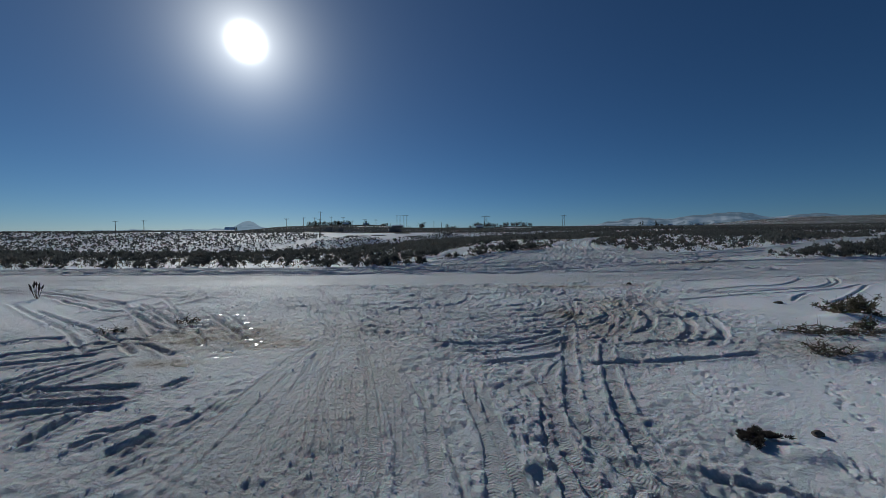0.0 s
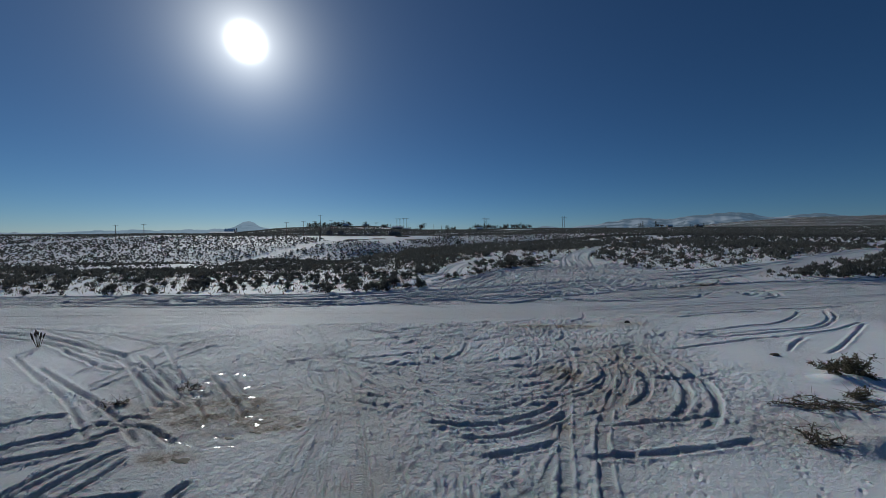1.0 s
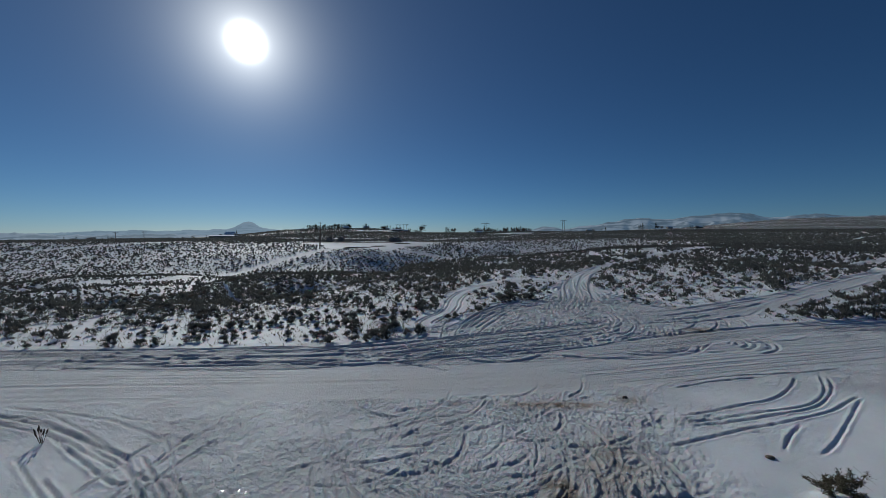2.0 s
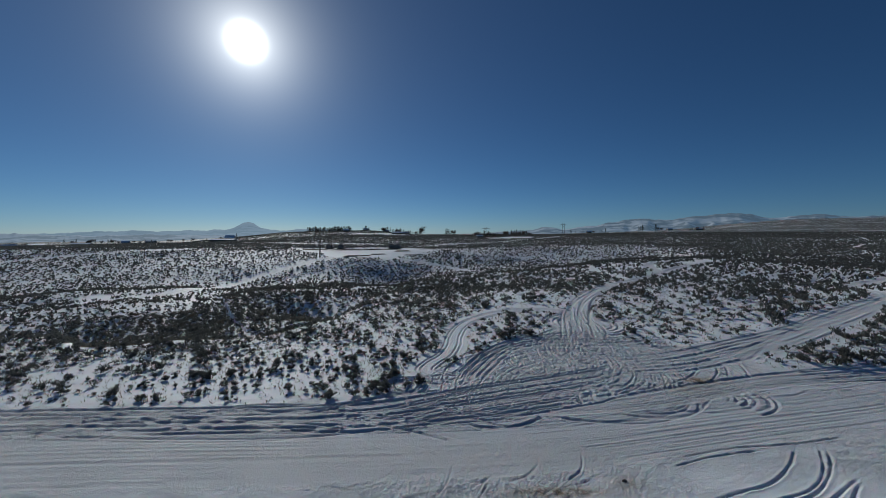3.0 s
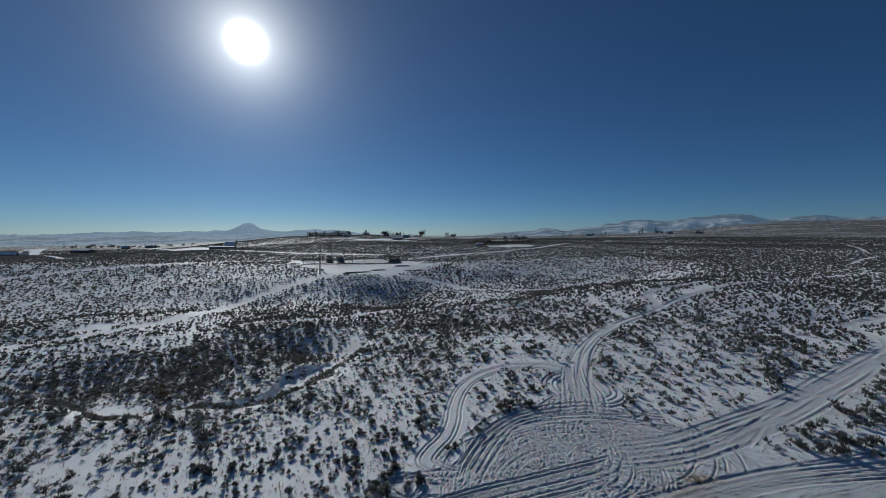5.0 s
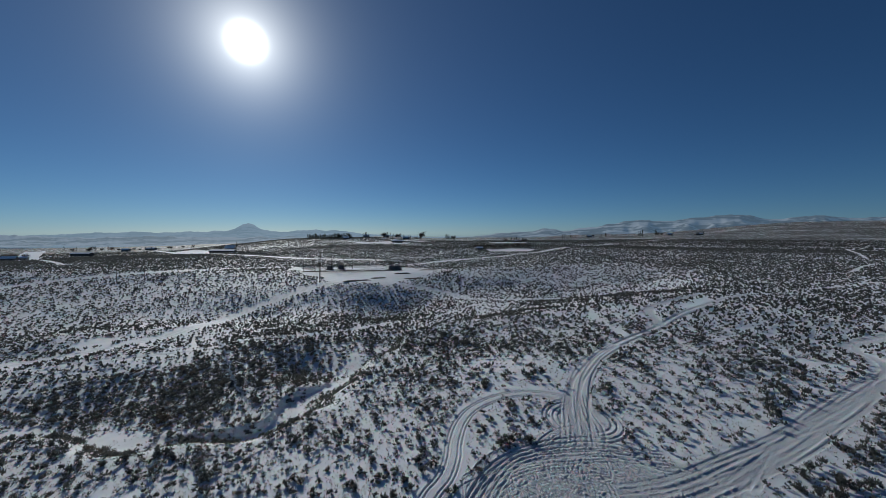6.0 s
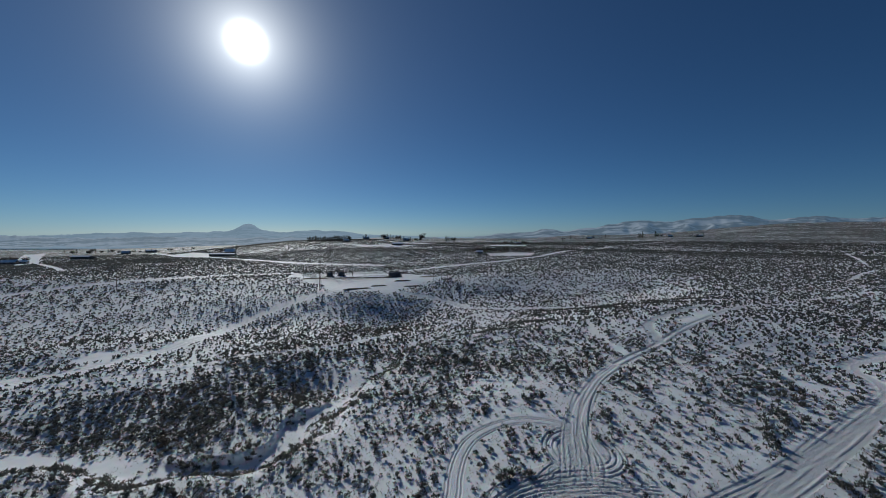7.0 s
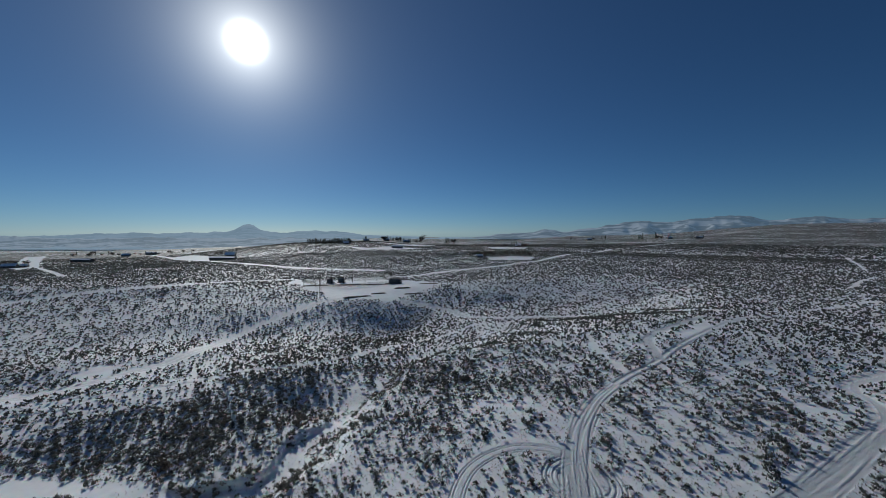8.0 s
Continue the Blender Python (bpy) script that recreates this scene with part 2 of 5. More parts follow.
THIN_SNOW = [[(66.3, 68.8), (71.9, 70), (73.8, 65.8), (66.7, 61.1)], [(11.5, 159.8), (29.2, 161.4), (26, 143.4), (16.2, 136)], [(-32.2, 94), (-31.5, 101.5), (-24, 106.9), (-19.8, 94.8), (-19.7, 87.4), (-24, 83.7), (-30, 90)], [(1.7, 66.8), (5.2, 71.8), (10.7, 79.5), (13.9, 76), (25.7, 72.6), (25.6, 69), (20, 59), (16, 57.6), (9, 59.5), (7.5, 62), (7, 68)]]
RIGHT = [(17.6, 35.2), (23.8, 36.4), (32, 39.6), (42.3, 43.9), (55.8, 50.9), (64.5, 55.5), (74.6, 60.8), (89.7, 69), (120.5, 82)]
HOOK = [(76.6, 63.3), (80.2, 66.4), (83.6, 70.2), (85.9, 74.1), (86.9, 76.7), (90.3, 80.4), (94.7, 82.4), (101, 83.5), (118, 86)]
TRAIL = [(-150, 78), (-125, 88), (-112.2, 91.4), (-105.2, 92), (-100.7, 94.1), (-97.1, 98), (-94.3, 103.3), (-90.9, 109), (-87.8, 116.2), (-87, 127.6), (-88.5, 144), (-88, 153), (-85, 163.4), (-76.9, 174.1), (-67.5, 185.6), (-58.8, 190.1), (-46, 195)]
SIDE = [(-125, 74), (-100.7, 82), (-96.1, 83.6), (-91.6, 85.5), (-86.8, 87.5), (-82.5, 90.3), (-78, 93.4), (-74, 97), (-67, 101), (-58, 101.5), (-51, 101.5), (-45.6, 103.2), (-39.5, 108.1), (-33, 115.1), (-25.6, 122.4), (-17.4, 132.8)]
FAR_ROAD = [(-330, 120), (-270, 164), (-232.5, 190.7), (-217.3, 204), (-192.7, 213), (-165.6, 221.5), (-141.4, 236.5), (-110, 248), (-99, 248)]
FAR_LANE = [(-540.7, 678.3), (-445.9, 593.9), (-304.2, 452), (-235.9, 396.2), (-186.9, 360.9), (-147.2, 334.2), (-116.3, 320.5), (-89, 311.8), (-52, 306)]
PAD = [(-98.9, 224.3), (-88.2, 223.8), (-73, 205.2), (-58.8, 190.1), (-25.1, 192.8), (-8, 216.2), (5.8, 232.7), (-24.6, 247.7), (-38.3, 258), (-60, 258), (-71.2, 252), (-99.4, 247.2)]
FIELDS = [[(-690, 600), (-700, 640), (-534, 483), (-410, 361), (-400, 340), (-480, 400)], [(-448, 603), (-418, 614), (-326, 521), (-271, 423), (-372, 517)], [(-156, 587), (-116, 521), (-70, 539), (-23, 628), (-88, 602), (-114, 549)],
          [(77, 657), (150, 639), (131, 578), (79, 589)], [(49, 419), (100, 400), (90, 370), (50, 378)], [(-160, 700), (-96, 690), (-7, 760), (-60, 800)]]
DRIVE = [(-526, 468), (-400, 362), (-344, 317), (-282, 270)]
WAYS = [(ROAD, 2.8), (LOOP, 1.6), (EXIT[:9], 1.9), (EXIT[8:], 1.3), (EXIT_END, 1.0), (BRANCH, 1.3), (CROSS, 2.5), (SLOPE_PATH, 0.9), (SIDE_RIGHT, 1.0), (RIGHT, 2.3), *((line, 1.3) for line in OUT_TRAILS), (HOOK, 1.5), (TRAIL, 3.0), (SIDE, 1.1), (FAR_ROAD, 3.2), (FAR_LANE, 4.5), (FAR_TRACK, 3.0), (DRIVE, 2.5)]


def inside(X, Y, ring):
    hit = np.zeros(X.shape, bool)
    for (ax, ay), (bx, by) in zip(ring, ring[1:] + ring[:1]):
        if ay == by:
            continue
        hit ^= ((ay > Y) != (by > Y)) & (X < (bx - ax) * (Y - ay) / (by - ay) + ax)
    return hit


def grain(X, Y, seed=0):
    """Smooth lattice noise, 0 to 1, one cell a metre."""
    ix, iy = np.floor(X).astype(np.int64), np.floor(Y).astype(np.int64)
    fx, fy = X - ix, Y - iy
    fx, fy = fx * fx * (3 - 2 * fx), fy * fy * (3 - 2 * fy)

    def h(a, b):
        v = (a * 374761393 + b * 668265263 + seed * 2147483) & 0xFFFFFFFF
        v = ((v ^ (v >> 13)) * 1274126177) & 0xFFFFFFFF
        return ((v ^ (v >> 16)) & 0xFFFF) / 65535.0

    return (h(ix, iy) * (1 - fx) + h(ix + 1, iy) * fx) * (1 - fy) + (h(ix, iy + 1) * (1 - fx) + h(ix + 1, iy + 1) * fx) * fy


def curve(line, per=8):
    """A smooth line through the points."""
    P = np.asarray(line, float)
    P = np.vstack([2 * P[0] - P[1], P, 2 * P[-1] - P[-2]])
    out = []
    for a, b, c, d in zip(P[:-3], P[1:-2], P[2:-1], P[3:]):
        for t in np.linspace(0, 1, per, endpoint=False):
            out.append(0.5 * (2 * b + (c - a) * t + (2 * a - 5 * b + 4 * c - d) * t * t + (3 * b - a - 3 * c + d) * t ** 3))
    out.append(P[-2])
    return np.array(out)


def beside(line, k):
    """The smooth line shifted k metres to its left."""
    C = curve(line)
    T = np.gradient(C, axis=0)
    T /= np.linalg.norm(T, axis=1)[:, None]
    return C + np.stack([-T[:, 1], T[:, 0]], 1) * k


def cleared(X, Y):
    """True where nothing grows."""
    far = ramp(50, 110, np.hypot(X, Y))
    RX = X + 1.1 * (grain(X / 2.6, Y / 2.6, 35) - 0.5)
    RY = Y + 1.1 * (grain(X / 2.6, Y / 2.6, 36) - 0.5)
    X = X + far * (5.0 * (grain(X / 7, Y / 7, 31) - 0.5) + 2.5 * (grain(X / 2.2, Y / 2.2, 32) - 0.5))
    Y = Y + far * (5.0 * (grain(X / 7, Y / 7, 33) - 0.5) + 2.5 * (grain(X / 2.2, Y / 2.2, 34) - 0.5))
    bare = inside(X, Y, CLEAR) | inside(X, Y, PAD)
    for ring in FIELDS + OPEN_SNOW:
        bare |= inside(X, Y, ring)
    for line, half in WAYS:
        d, _ = near_line(RX, RY, curve(line, 4))
        bare |= np.abs(d) < half
    return bare


# ------------------------------------------------------------------ ground
def az_steps():
    front = np.concatenate([np.arange(-55, -13, 0.21), np.arange(-13, 52.5, 0.13), np.arange(52.5, 56, 0.3)])
    side = np.linspace(0, 1, 64)[1:-1] * 249
    return np.radians(np.concatenate([front, 56 + side]))


def rings():
    r = [0.7]
    while r[-1] < 4900:
        q = r[-1]
        r.append(q * (1.026 if q < 3 else 1.006 if q < 24 else 1.003 if q < 66 else 1.0038 if q < 122 else 1.008 if q < 150 else 1.013 if q < 280 else 1.035))
    return np.array(r)


AZ, RR = az_steps(), rings()
GX = (RR[:, None] * np.sin(AZ)[None]).ravel()
GY = (RR[:, None] * np.cos(AZ)[None]).ravel()
GX, GY = np.append(GX, 0.0), np.append(GY, 0.0)
NEAR = np.where((np.hypot(GX, GY) < 240) & (GY > -9))[0]
NX, NY = GX[NEAR], GY[NEAR]
rut, berm, lug, lug_run = (np.zeros(NX.size) for _ in range(4))
press = np.zeros(NX.size)


def stamp(line, width, depth, pile=0.35, tread=0.0, smooth=True, fade=0.6, crisp=False):
    """Press a wheel's rut into the snow."""
    C = curve(line) if smooth else np.asarray(line)
    far = float(np.hypot(*C.mean(0)))
    crisp = min(max(0.42, 0.05 * far), 0.6) if crisp else 0.6
    width = max(width, (0.0043 if far < 62 else 0.0065) * far if far > 20 else 0.035 if crisp < 0.59 else 0.07)
    total = float(np.sum(np.hypot(*np.diff(C, axis=0).T)))
    run = 0.0
    reach = width / 2 + 0.45
    for k in range(0, len(C) - 1, 6):
        seg = C[k:k + 7]
        lo, hi = seg.min(0) - reach, seg.max(0) + reach
        pick = np.where((NX > lo[0]) & (NX < hi[0]) & (NY > lo[1]) & (NY < hi[1]))[0]
        length = float(np.sum(np.hypot(*np.diff(seg, axis=0).T)))
        if pick.size:
            d, s = near_line(NX[pick], NY[pick], seg)
            s = s + run
            rag = (grain(NX[pick] * 3, NY[pick] * 3, 5) - 0.5) * (0.05 if far < 16 else 0.10) * crisp
            a = np.abs(d) + rag
            ends = ramp(0, fade, s) * ramp(0, fade, total - s)
            bed = 1 - ramp(width / 2 - 0.05 * crisp, width / 2 + 0.04 * crisp, a)
            lip = np.exp(-((a - width / 2 - 0.13 * crisp) / (0.10 * crisp)) ** 2) * (0.7 + 0.35 * grain(NX[pick] * 2.3, NY[pick] * 2.3, 9) + 0.2 * grain(NX[pick] * 6, NY[pick] * 6, 19))
            rut[pick] = np.minimum(rut[pick], -depth * bed * ends)
            berm[pick] = np.maximum(berm[pick] * (1 - bed * ends), depth * pile * lip * ends)
            press[pick] = np.maximum(press[pick], bed * ends)
            if tread:
                m = bed > 0.3
                lug[pick[m]] = tread * ends[m]
                lug_run[pick[m]] = s[m] + np.abs(d[m]) * 0.6
            else:
                lug[pick] *= 1 - bed
        run += length


def ring_track(cx, cy, r, a0, a1, width, depth, squash=1.0, wobble=0.2, **more):
    n = max(6, int(abs(a1 - a0) / 14))
    a = np.radians(np.linspace(a0, a1, n))
    w = r + wobble * np.sin(a * 2.3 + cx)
    stamp(np.stack([cx + w * np.cos(a), cy + w * squash * np.sin(a)], 1), width, depth, **more)


rng = np.random.RandomState(4)
# the churned ground at the fork
TURNS = [(6.5, 34.0), (11.5, 36.5), (16.5, 33.5), (13.0, 29.5), (20.0, 38.5), (4.0, 30.0)]
for k in range(420):
    cx, cy = TURNS[k % 6] if k % 4 else (rng.uniform(-2, 27), rng.uniform(24, 47))
    cx, cy = cx + rng.normal(0, 0.7), cy + rng.normal(0, 0.6)
    r, a = rng.uniform(1.2, 12), rng.uniform(0, 360)
    n = np.radians(np.linspace(a, a + rng.uniform(30, 110), 9))
    L = np.stack([cx + r * np.cos(n), cy + r * np.sin(n)], 1)
    if inside(L[:, 0], L[:, 1] - 1.0, CLEAR).all() and L[:, 1].min() > 24.5 + 0.2 * max(L[0, 0], 0):
        w = rng.uniform(0.22, 0.34)
        for k in (-0.75, 0.75):
            stamp(beside(L, k), 0.68 * w, rng.uniform(0.035, 0.095), pile=0.7, smooth=False)
for r in np.arange(1.6, 5.2, 0.55):
    ring_track(16.0 + rng.uniform(-.4, .4), 28.6, r, 150 + rng.uniform(-30, 60), 390 - rng.uniform(0, 60), 0.22, rng.uniform(0.05, 0.1), rng.uniform(0.5, 0.62))
    ring_track(20.6 + rng.uniform(-.3, .3), 29.2, r + 0.9, -65 + rng.uniform(0, 40), 60 - rng.uniform(0, 40), 0.24, rng.uniform(0.05, 0.11), 0.62)
for r in (3.2, 3.9, 4.7, 5.3):
    ring_track(19.6, 50.0, r, 0 + 20 * r, 330 + 20 * r, 0.30, 0.10, 1.08)
for k in range(9):
    L = [(13.8 + 0.6 * k + rng.uniform(-.5, .5), 42), (15.5 + 0.7 * k, 47), (17 + 0.55 * k, 52), (19.0 + 0.45 * k, 57)]
    stamp(L, 0.27, 0.08)
for k in range(6):
    L = [(1.3 + .28 * k, 32.2 + .1 * k), (2.1 + .3 * k, 34.8), (3.7 + .34 * k, 37.8 - .2 * k), (6.2 + .35 * k, 40.6 - .35 * k), (10.4 + .3 * k, 42.5 - .45 * k), (14.6, 43 - .5 * k), (20, 43.3 - .5 * k), (26, 42.6 - .6 * k)]
    stamp(L, 0.2, 0.13 - 0.012 * k, pile=0.45)
for k in (0.0, 0.55, 0.8):
    stamp([(-4.2, 29.2 + k), (-5.9 + k, 30.4), (-6.2 + k, 31.6), (-4.8, 32.9 - k), (-2.7, 33 - k), (-1.2 - k, 31.8), (-1.6 - k, 30.4), (-4.0, 29.3 + .4 * k), (-9, 27.6)], 0.22, 0.11, pile=0.4)
for k in range(5):
    L = [(1.5 + k * 0.5, 34 - k * 0.4), (4.8 + k * .4, 40 - k * .6), (9, 43.5 - k * .7), (14.5, 45.4 - k * .9), (20, 45.6 - k), (25, 43 - k)]
    stamp(L, 0.26, 0.18 - 0.02 * k, pile=0.3)
# wheel ruts along the roads
for k in (-1.2, -0.75, 0.35, 0.8):
    stamp(beside(LOOP, k), 0.22, 0.085, pile=0.2, smooth=False)
for k in (-1.0, 0.7):
    stamp(beside(EXIT[8:], k), 0.4, 0.15, pile=0.2, smooth=False)
for k in (-1.7, -1.35, -0.4, 0.15, 1.0, 1.7):
    C = beside(EXIT[:9], k)
    C[:, 0] += 0.25 * np.sin(C[:, 1] * 0.23 + 4 * k)
    stamp(C, rng.uniform(0.18, 0.26), rng.uniform(0.06, 0.13), pile=0.2, smooth=False)
for k in (-2.0, -1.4, -0.75, -0.1, 0.6, 1.25, 1.85):
    C = beside(RIGHT, k + rng.uniform(-.1, .1))
    C = C + np.stack([0.15 * np.sin(C[:, 0] * 0.21 + 3 * k), 0.12 * np.sin(C[:, 0] * 0.31 + 5 * k)], 1)
    stamp(C, 0.17, rng.uniform(0.035, 0.08), pile=0.6, smooth=False)
for k in range(9):
    stamp([(24 + k, 36.2 + rng.uniform(-1.2, 1.2)), (36 + k, 41.2 + .45 * k + rng.uniform(-1.2, 1)), (56, 51 + rng.uniform(-1.5, 1.5)), (76, 61.5 + rng.uniform(-1.6, 1.6))], 0.16, rng.uniform(0.04, 0.09), pile=0.4)
for line, offs in ((BRANCH, (-0.9, -0.4, 0.5, 0.95)), (CROSS, (-0.7, 0.7)), (HOOK, (-1.2, -0.5, 0.5, 1.2)), (TRAIL, (-0.9, 0.9)), (EXIT_END, (-0.6, 0.6)), (SIDE, (0.0,))):
    for k in offs:
        stamp(beside(line, k), 0.42, 0.08 if line is HOOK else 0.16, pile=0.2, smooth=False)
# ruts between the graded road and the scrub
for k in range(30):
    k = k * 0.43
    y = 23.7 + 0.30 * k + rng.uniform(-0.25, 0.25)
    x0 = rng.uniform(-75, -30)
    L = [(x0, y - 0.045 * (-x0 - 15) + rng.uniform(-.8, .8)), (x0 * 0.55, y - 0.6 + rng.uniform(-.7, .7)), (-14, y - 0.2 + rng.uniform(-.8, .8)), (-5, y + 0.5 + rng.uniform(-.6, .6)), (3, y + 2.0 + 0.14 * k), (9 + k * .6, y + 3.6 + 0.34 * k)]
    stamp(L, rng.uniform(0.12, 0.24), rng.uniform(0.04, 0.12), pile=0.6)
for k in range(16):
    x = rng.uniform(-45, -6)
    y = 25.4 + rng.uniform(-1.5, 1.5)
    stamp([(x, y), (x + 4, y + rng.uniform(-.9, .9)), (x + 9, y + rng.uniform(-1.6, 1.6))], 0.22, rng.uniform(0.04, 0.09), pile=0.6)
for k in range(18):
    k = k / 2
    stamp([(4 + k, 26.0 + k * .25), (16, 27.2 + k * .3), (30, 31.0 + k * 0.28), (48, 33.4 + .34 * k + rng.uniform(-.5, .4)), (75, 39.4 + .36 * k + rng.uniform(-.6, .5))], 0.17, rng.uniform(0.05, 0.11), pile=0.6)
for k in range(3):
    stamp([(2.0 - k * .9, 33.5 - k), (-1.5 - k, 33.3 - k * .7), (-4.5 - k, 31.9 - k * .5), (-3.2 - k, 30.2 - k * .2), (0 - k, 30.3 - k * .3)], 0.28, 0.09)
# shallow grooves along the graded road
for k in range(78):
    o = -2.4 + 0.065 * k + rng.uniform(-.06, .06)
    C = beside(ROAD[2:9], o)
    i = rng.randint(0, 20)
    stamp(C[i:i + rng.randint(14, 30)], rng.uniform(0.08, 0.2), rng.uniform(0.012, 0.035), pile=0.6, smooth=False)
# the turning ring in front
for _ in range(110):
    r = rng.uniform(0.8, 5.4)
    a = rng.uniform(185, 335)
    ring_track(0.9 + rng.uniform(-1.4, 1.4), 14.6 + rng.uniform(-1.1, 1.1), r, a, a + rng.uniform(14, 75), rng.uniform(0.08, 0.22), rng.uniform(0.015, 0.05), rng.uniform(0.85, 1.15), pile=0.6)
for _ in range(60):
    r, a = rng.uniform(0.8, 5.0), rng.uniform(15, 150)
    ring_track(1.0 + rng.uniform(-.5, .5), 15.4 + rng.uniform(-.4, .4), r, a, a + rng.uniform(10, 50), rng.uniform(0.10, 0.24), rng.uniform(0.02, 0.06), 0.75, pile=0.6)
for r in (3.4, 4.1, 4.6, 5.6, 6.3):
    ring_track(2.2, 13.4, r, -50, 25, 0.22, 0.05, 1.0, tread=1.0)
for _ in range(60):
    x, y, a = rng.uniform(-6, 7), rng.uniform(12, 19.5), rng.normal(0.1, 0.5)
    q = rng.uniform(0.8, 2.2)
    stamp([(x, y), (x + q * math.cos(a), y + q * math.sin(a)), (x + 2 * q * math.cos(a + 0.25), y + 2 * q * math.sin(a + 0.25))], rng.uniform(0.08, 0.2), rng.uniform(0.02, 0.05), pile=0.7)
# old ruts, hard and deep
OLD_RUTS_WEST = [([(-10.68, 8.79), (-10.27, 9.16), (-9.5, 9.3)], 0.16),
                 ([(-9.57, 7.88), (-9.13, 8.25), (-8.45, 8.54)], 0.20),
                 ([(-8.97, 7.38), (-8.29, 7.71), (-7.61, 8.14)], 0.22),
                 ([(-7.73, 6.37), (-7.54, 6.86), (-7.37, 7.38)], 0.09),
                 ([(-7.11, 5.85), (-6.84, 6.27), (-6.63, 6.86), (-6.61, 7.71)], 0.10),
                 ([(-6.96, 6.21), (-6.21, 6.32), (-5.33, 6.51)], 0.16),
                 ([(-6.53, 5.67), (-5.87, 5.8), (-5.24, 5.89), (-5.18, 6.21)], 0.24),
                 ([(-6.46, 5.32), (-6.14, 5.47), (-5.73, 5.58)], 0.10),
                 ([(-5.43, 4.47), (-5.35, 4.77), (-5.39, 5.16), (-5.43, 5.67)], 0.20),
                 ([(-4.83, 4.52), (-4.62, 4.71), (-4.35, 5.12), (-4.04, 5.39)], 0.14)]
OLD_RUTS_NEAR = [([(-4.94, 4.88), (-4.65, 4.97), (-4.38, 5.19)], 0.12),
                 ([(-4.21, 4.39), (-4.02, 4.56), (-3.94, 4.77), (-3.95, 5.16)], 0.20),
                 ([(-7.84, 8.45), (-7.57, 8.79)], 0.20),
                 ([(-4.98, 6.32), (-4.85, 6.61), (-4.78, 7.03)], 0.16),
                 ([(-4.23, 5.32), (-4.08, 5.56)], 0.14),
                 ([(-3.78, 5.05), (-3.55, 5.47)], 0.10),
                 ([(-3.84, 6.0), (-3.73, 6.27)], 0.12),
                 ([(-6.5, 6.32), (-5.27, 6.32)], 0.08),
                 ([(-5.96, 4.9), (-5.76, 5.44), (-5.48, 5.67)], 0.08),
                 ([(-13.33, 11.89), (-10.61, 10.17), (-8.1, 8.25)], 0.08)]
OLD_RUTS_CROSSING = [([(-10.02, 11.89), (-7.7, 9.77)], 0.14),
                     ([(-8.09, 10.79), (-6.87, 9.88)], 0.14),
                     ([(-12.44, 13.75), (-10.45, 12.75), (-9.3, 13.24)], 0.12),
                     ([(-14.72, 14.31), (-11.56, 12.57), (-10.84, 12.75)], 0.14),
                     ([(-12.24, 13.37), (-12.16, 14.53), (-11.82, 15.74)], 0.14),
                     ([(-10.92, 12.8), (-10.98, 14.32), (-10.83, 15.9)], 0.14),
                     ([(-10.2, 12.54), (-9.95, 14.12), (-9.41, 15.42)], 0.12),
                     ([(-10.3, 12.18), (-8.77, 10.94), (-7.78, 10.13)], 0.14),
                     ([(-9.91, 12.54), (-8.29, 11.15), (-7.14, 10.13)], 0.14),
                     ([(-8.57, 11.9), (-7.46, 10.94), (-6.63, 10.38)], 0.12)]
OLD_RUTS_LATE = [([(-20.91, 17.17), (-17.42, 16.16), (-14.13, 14.81), (-12.04, 13.86)], 0.20),
                 ([(-20.01, 16.42), (-16.22, 15.26), (-12.13, 13.37)], 0.12),
                 ([(-11.14, 10.94), (-8.54, 9.4), (-6.79, 8.02)], 0.12),
                 ([(-8.61, 8.72), (-7.98, 9.26), (-7.35, 9.2)], 0.14),
                 ([(-6.6, 10.94), (-5.56, 9.87), (-5.07, 9.12)], 0.12),
                 ([(-7.27, 6.43), (-7.11, 7.31), (-6.83, 8.0)], 0.16),
                 ([(-7.86, 6.58), (-7.71, 7.22), (-7.29, 7.69)], 0.12),
                 ([(-8.67, 12.04), (-6.09, 9.26), (-6.01, 8.72)], 0.08),
                 ([(-7.9, 8.85), (-7.1, 8.72), (-5.91, 8.02)], 0.12)]
for L, w in OLD_RUTS_WEST + OLD_RUTS_NEAR + OLD_RUTS_CROSSING + OLD_RUTS_LATE:
    if L[0][0] < -6.3:
        (ax, ay), (bx, by) = L[:2]
        L = [(ax + (ax - bx) * 1.2, ay + (ay - by) * 1.2)] + L
    stamp(L, 0.95 * w, 0.03 + 0.27 * w, pile=0.6, crisp=True, fade=0.35)
FAN = [[(-3.14, 3.73), (-3.13, 5.27), (-3.15, 7.71)],
       [(-2.62, 3.73), (-2.57, 5.05), (-2.84, 7.38)],
       [(-2.04, 3.73), (-2.14, 4.97), (-2.69, 7.38)],
       [(-3.84, 3.73), (-3.48, 4.64), (-3.36, 6.32)],
       [(-4.25, 3.79), (-3.8, 4.35), (-3.54, 5.05)],
       [(-1.4, 3.73), (-1.74, 5.05), (-2.61, 7.71)],
       [(-1.11, 3.73), (-1.39, 4.9), (-2.12, 7.38)],
       [(-0.82, 3.73), (-1.12, 4.9), (-1.78, 7.38)],
       [(-3.8, 3.87), (-3.53, 4.35), (-3.41, 5.19)],
       [(-1.75, 3.73), (-1.89, 4.64), (-2.33, 6.32)],
       [(-4.64, 3.92), (-4.37, 4.25), (-4.2, 4.64)],
       [(-2.3, 3.73), (-2.31, 4.47), (-2.49, 6.1)]]
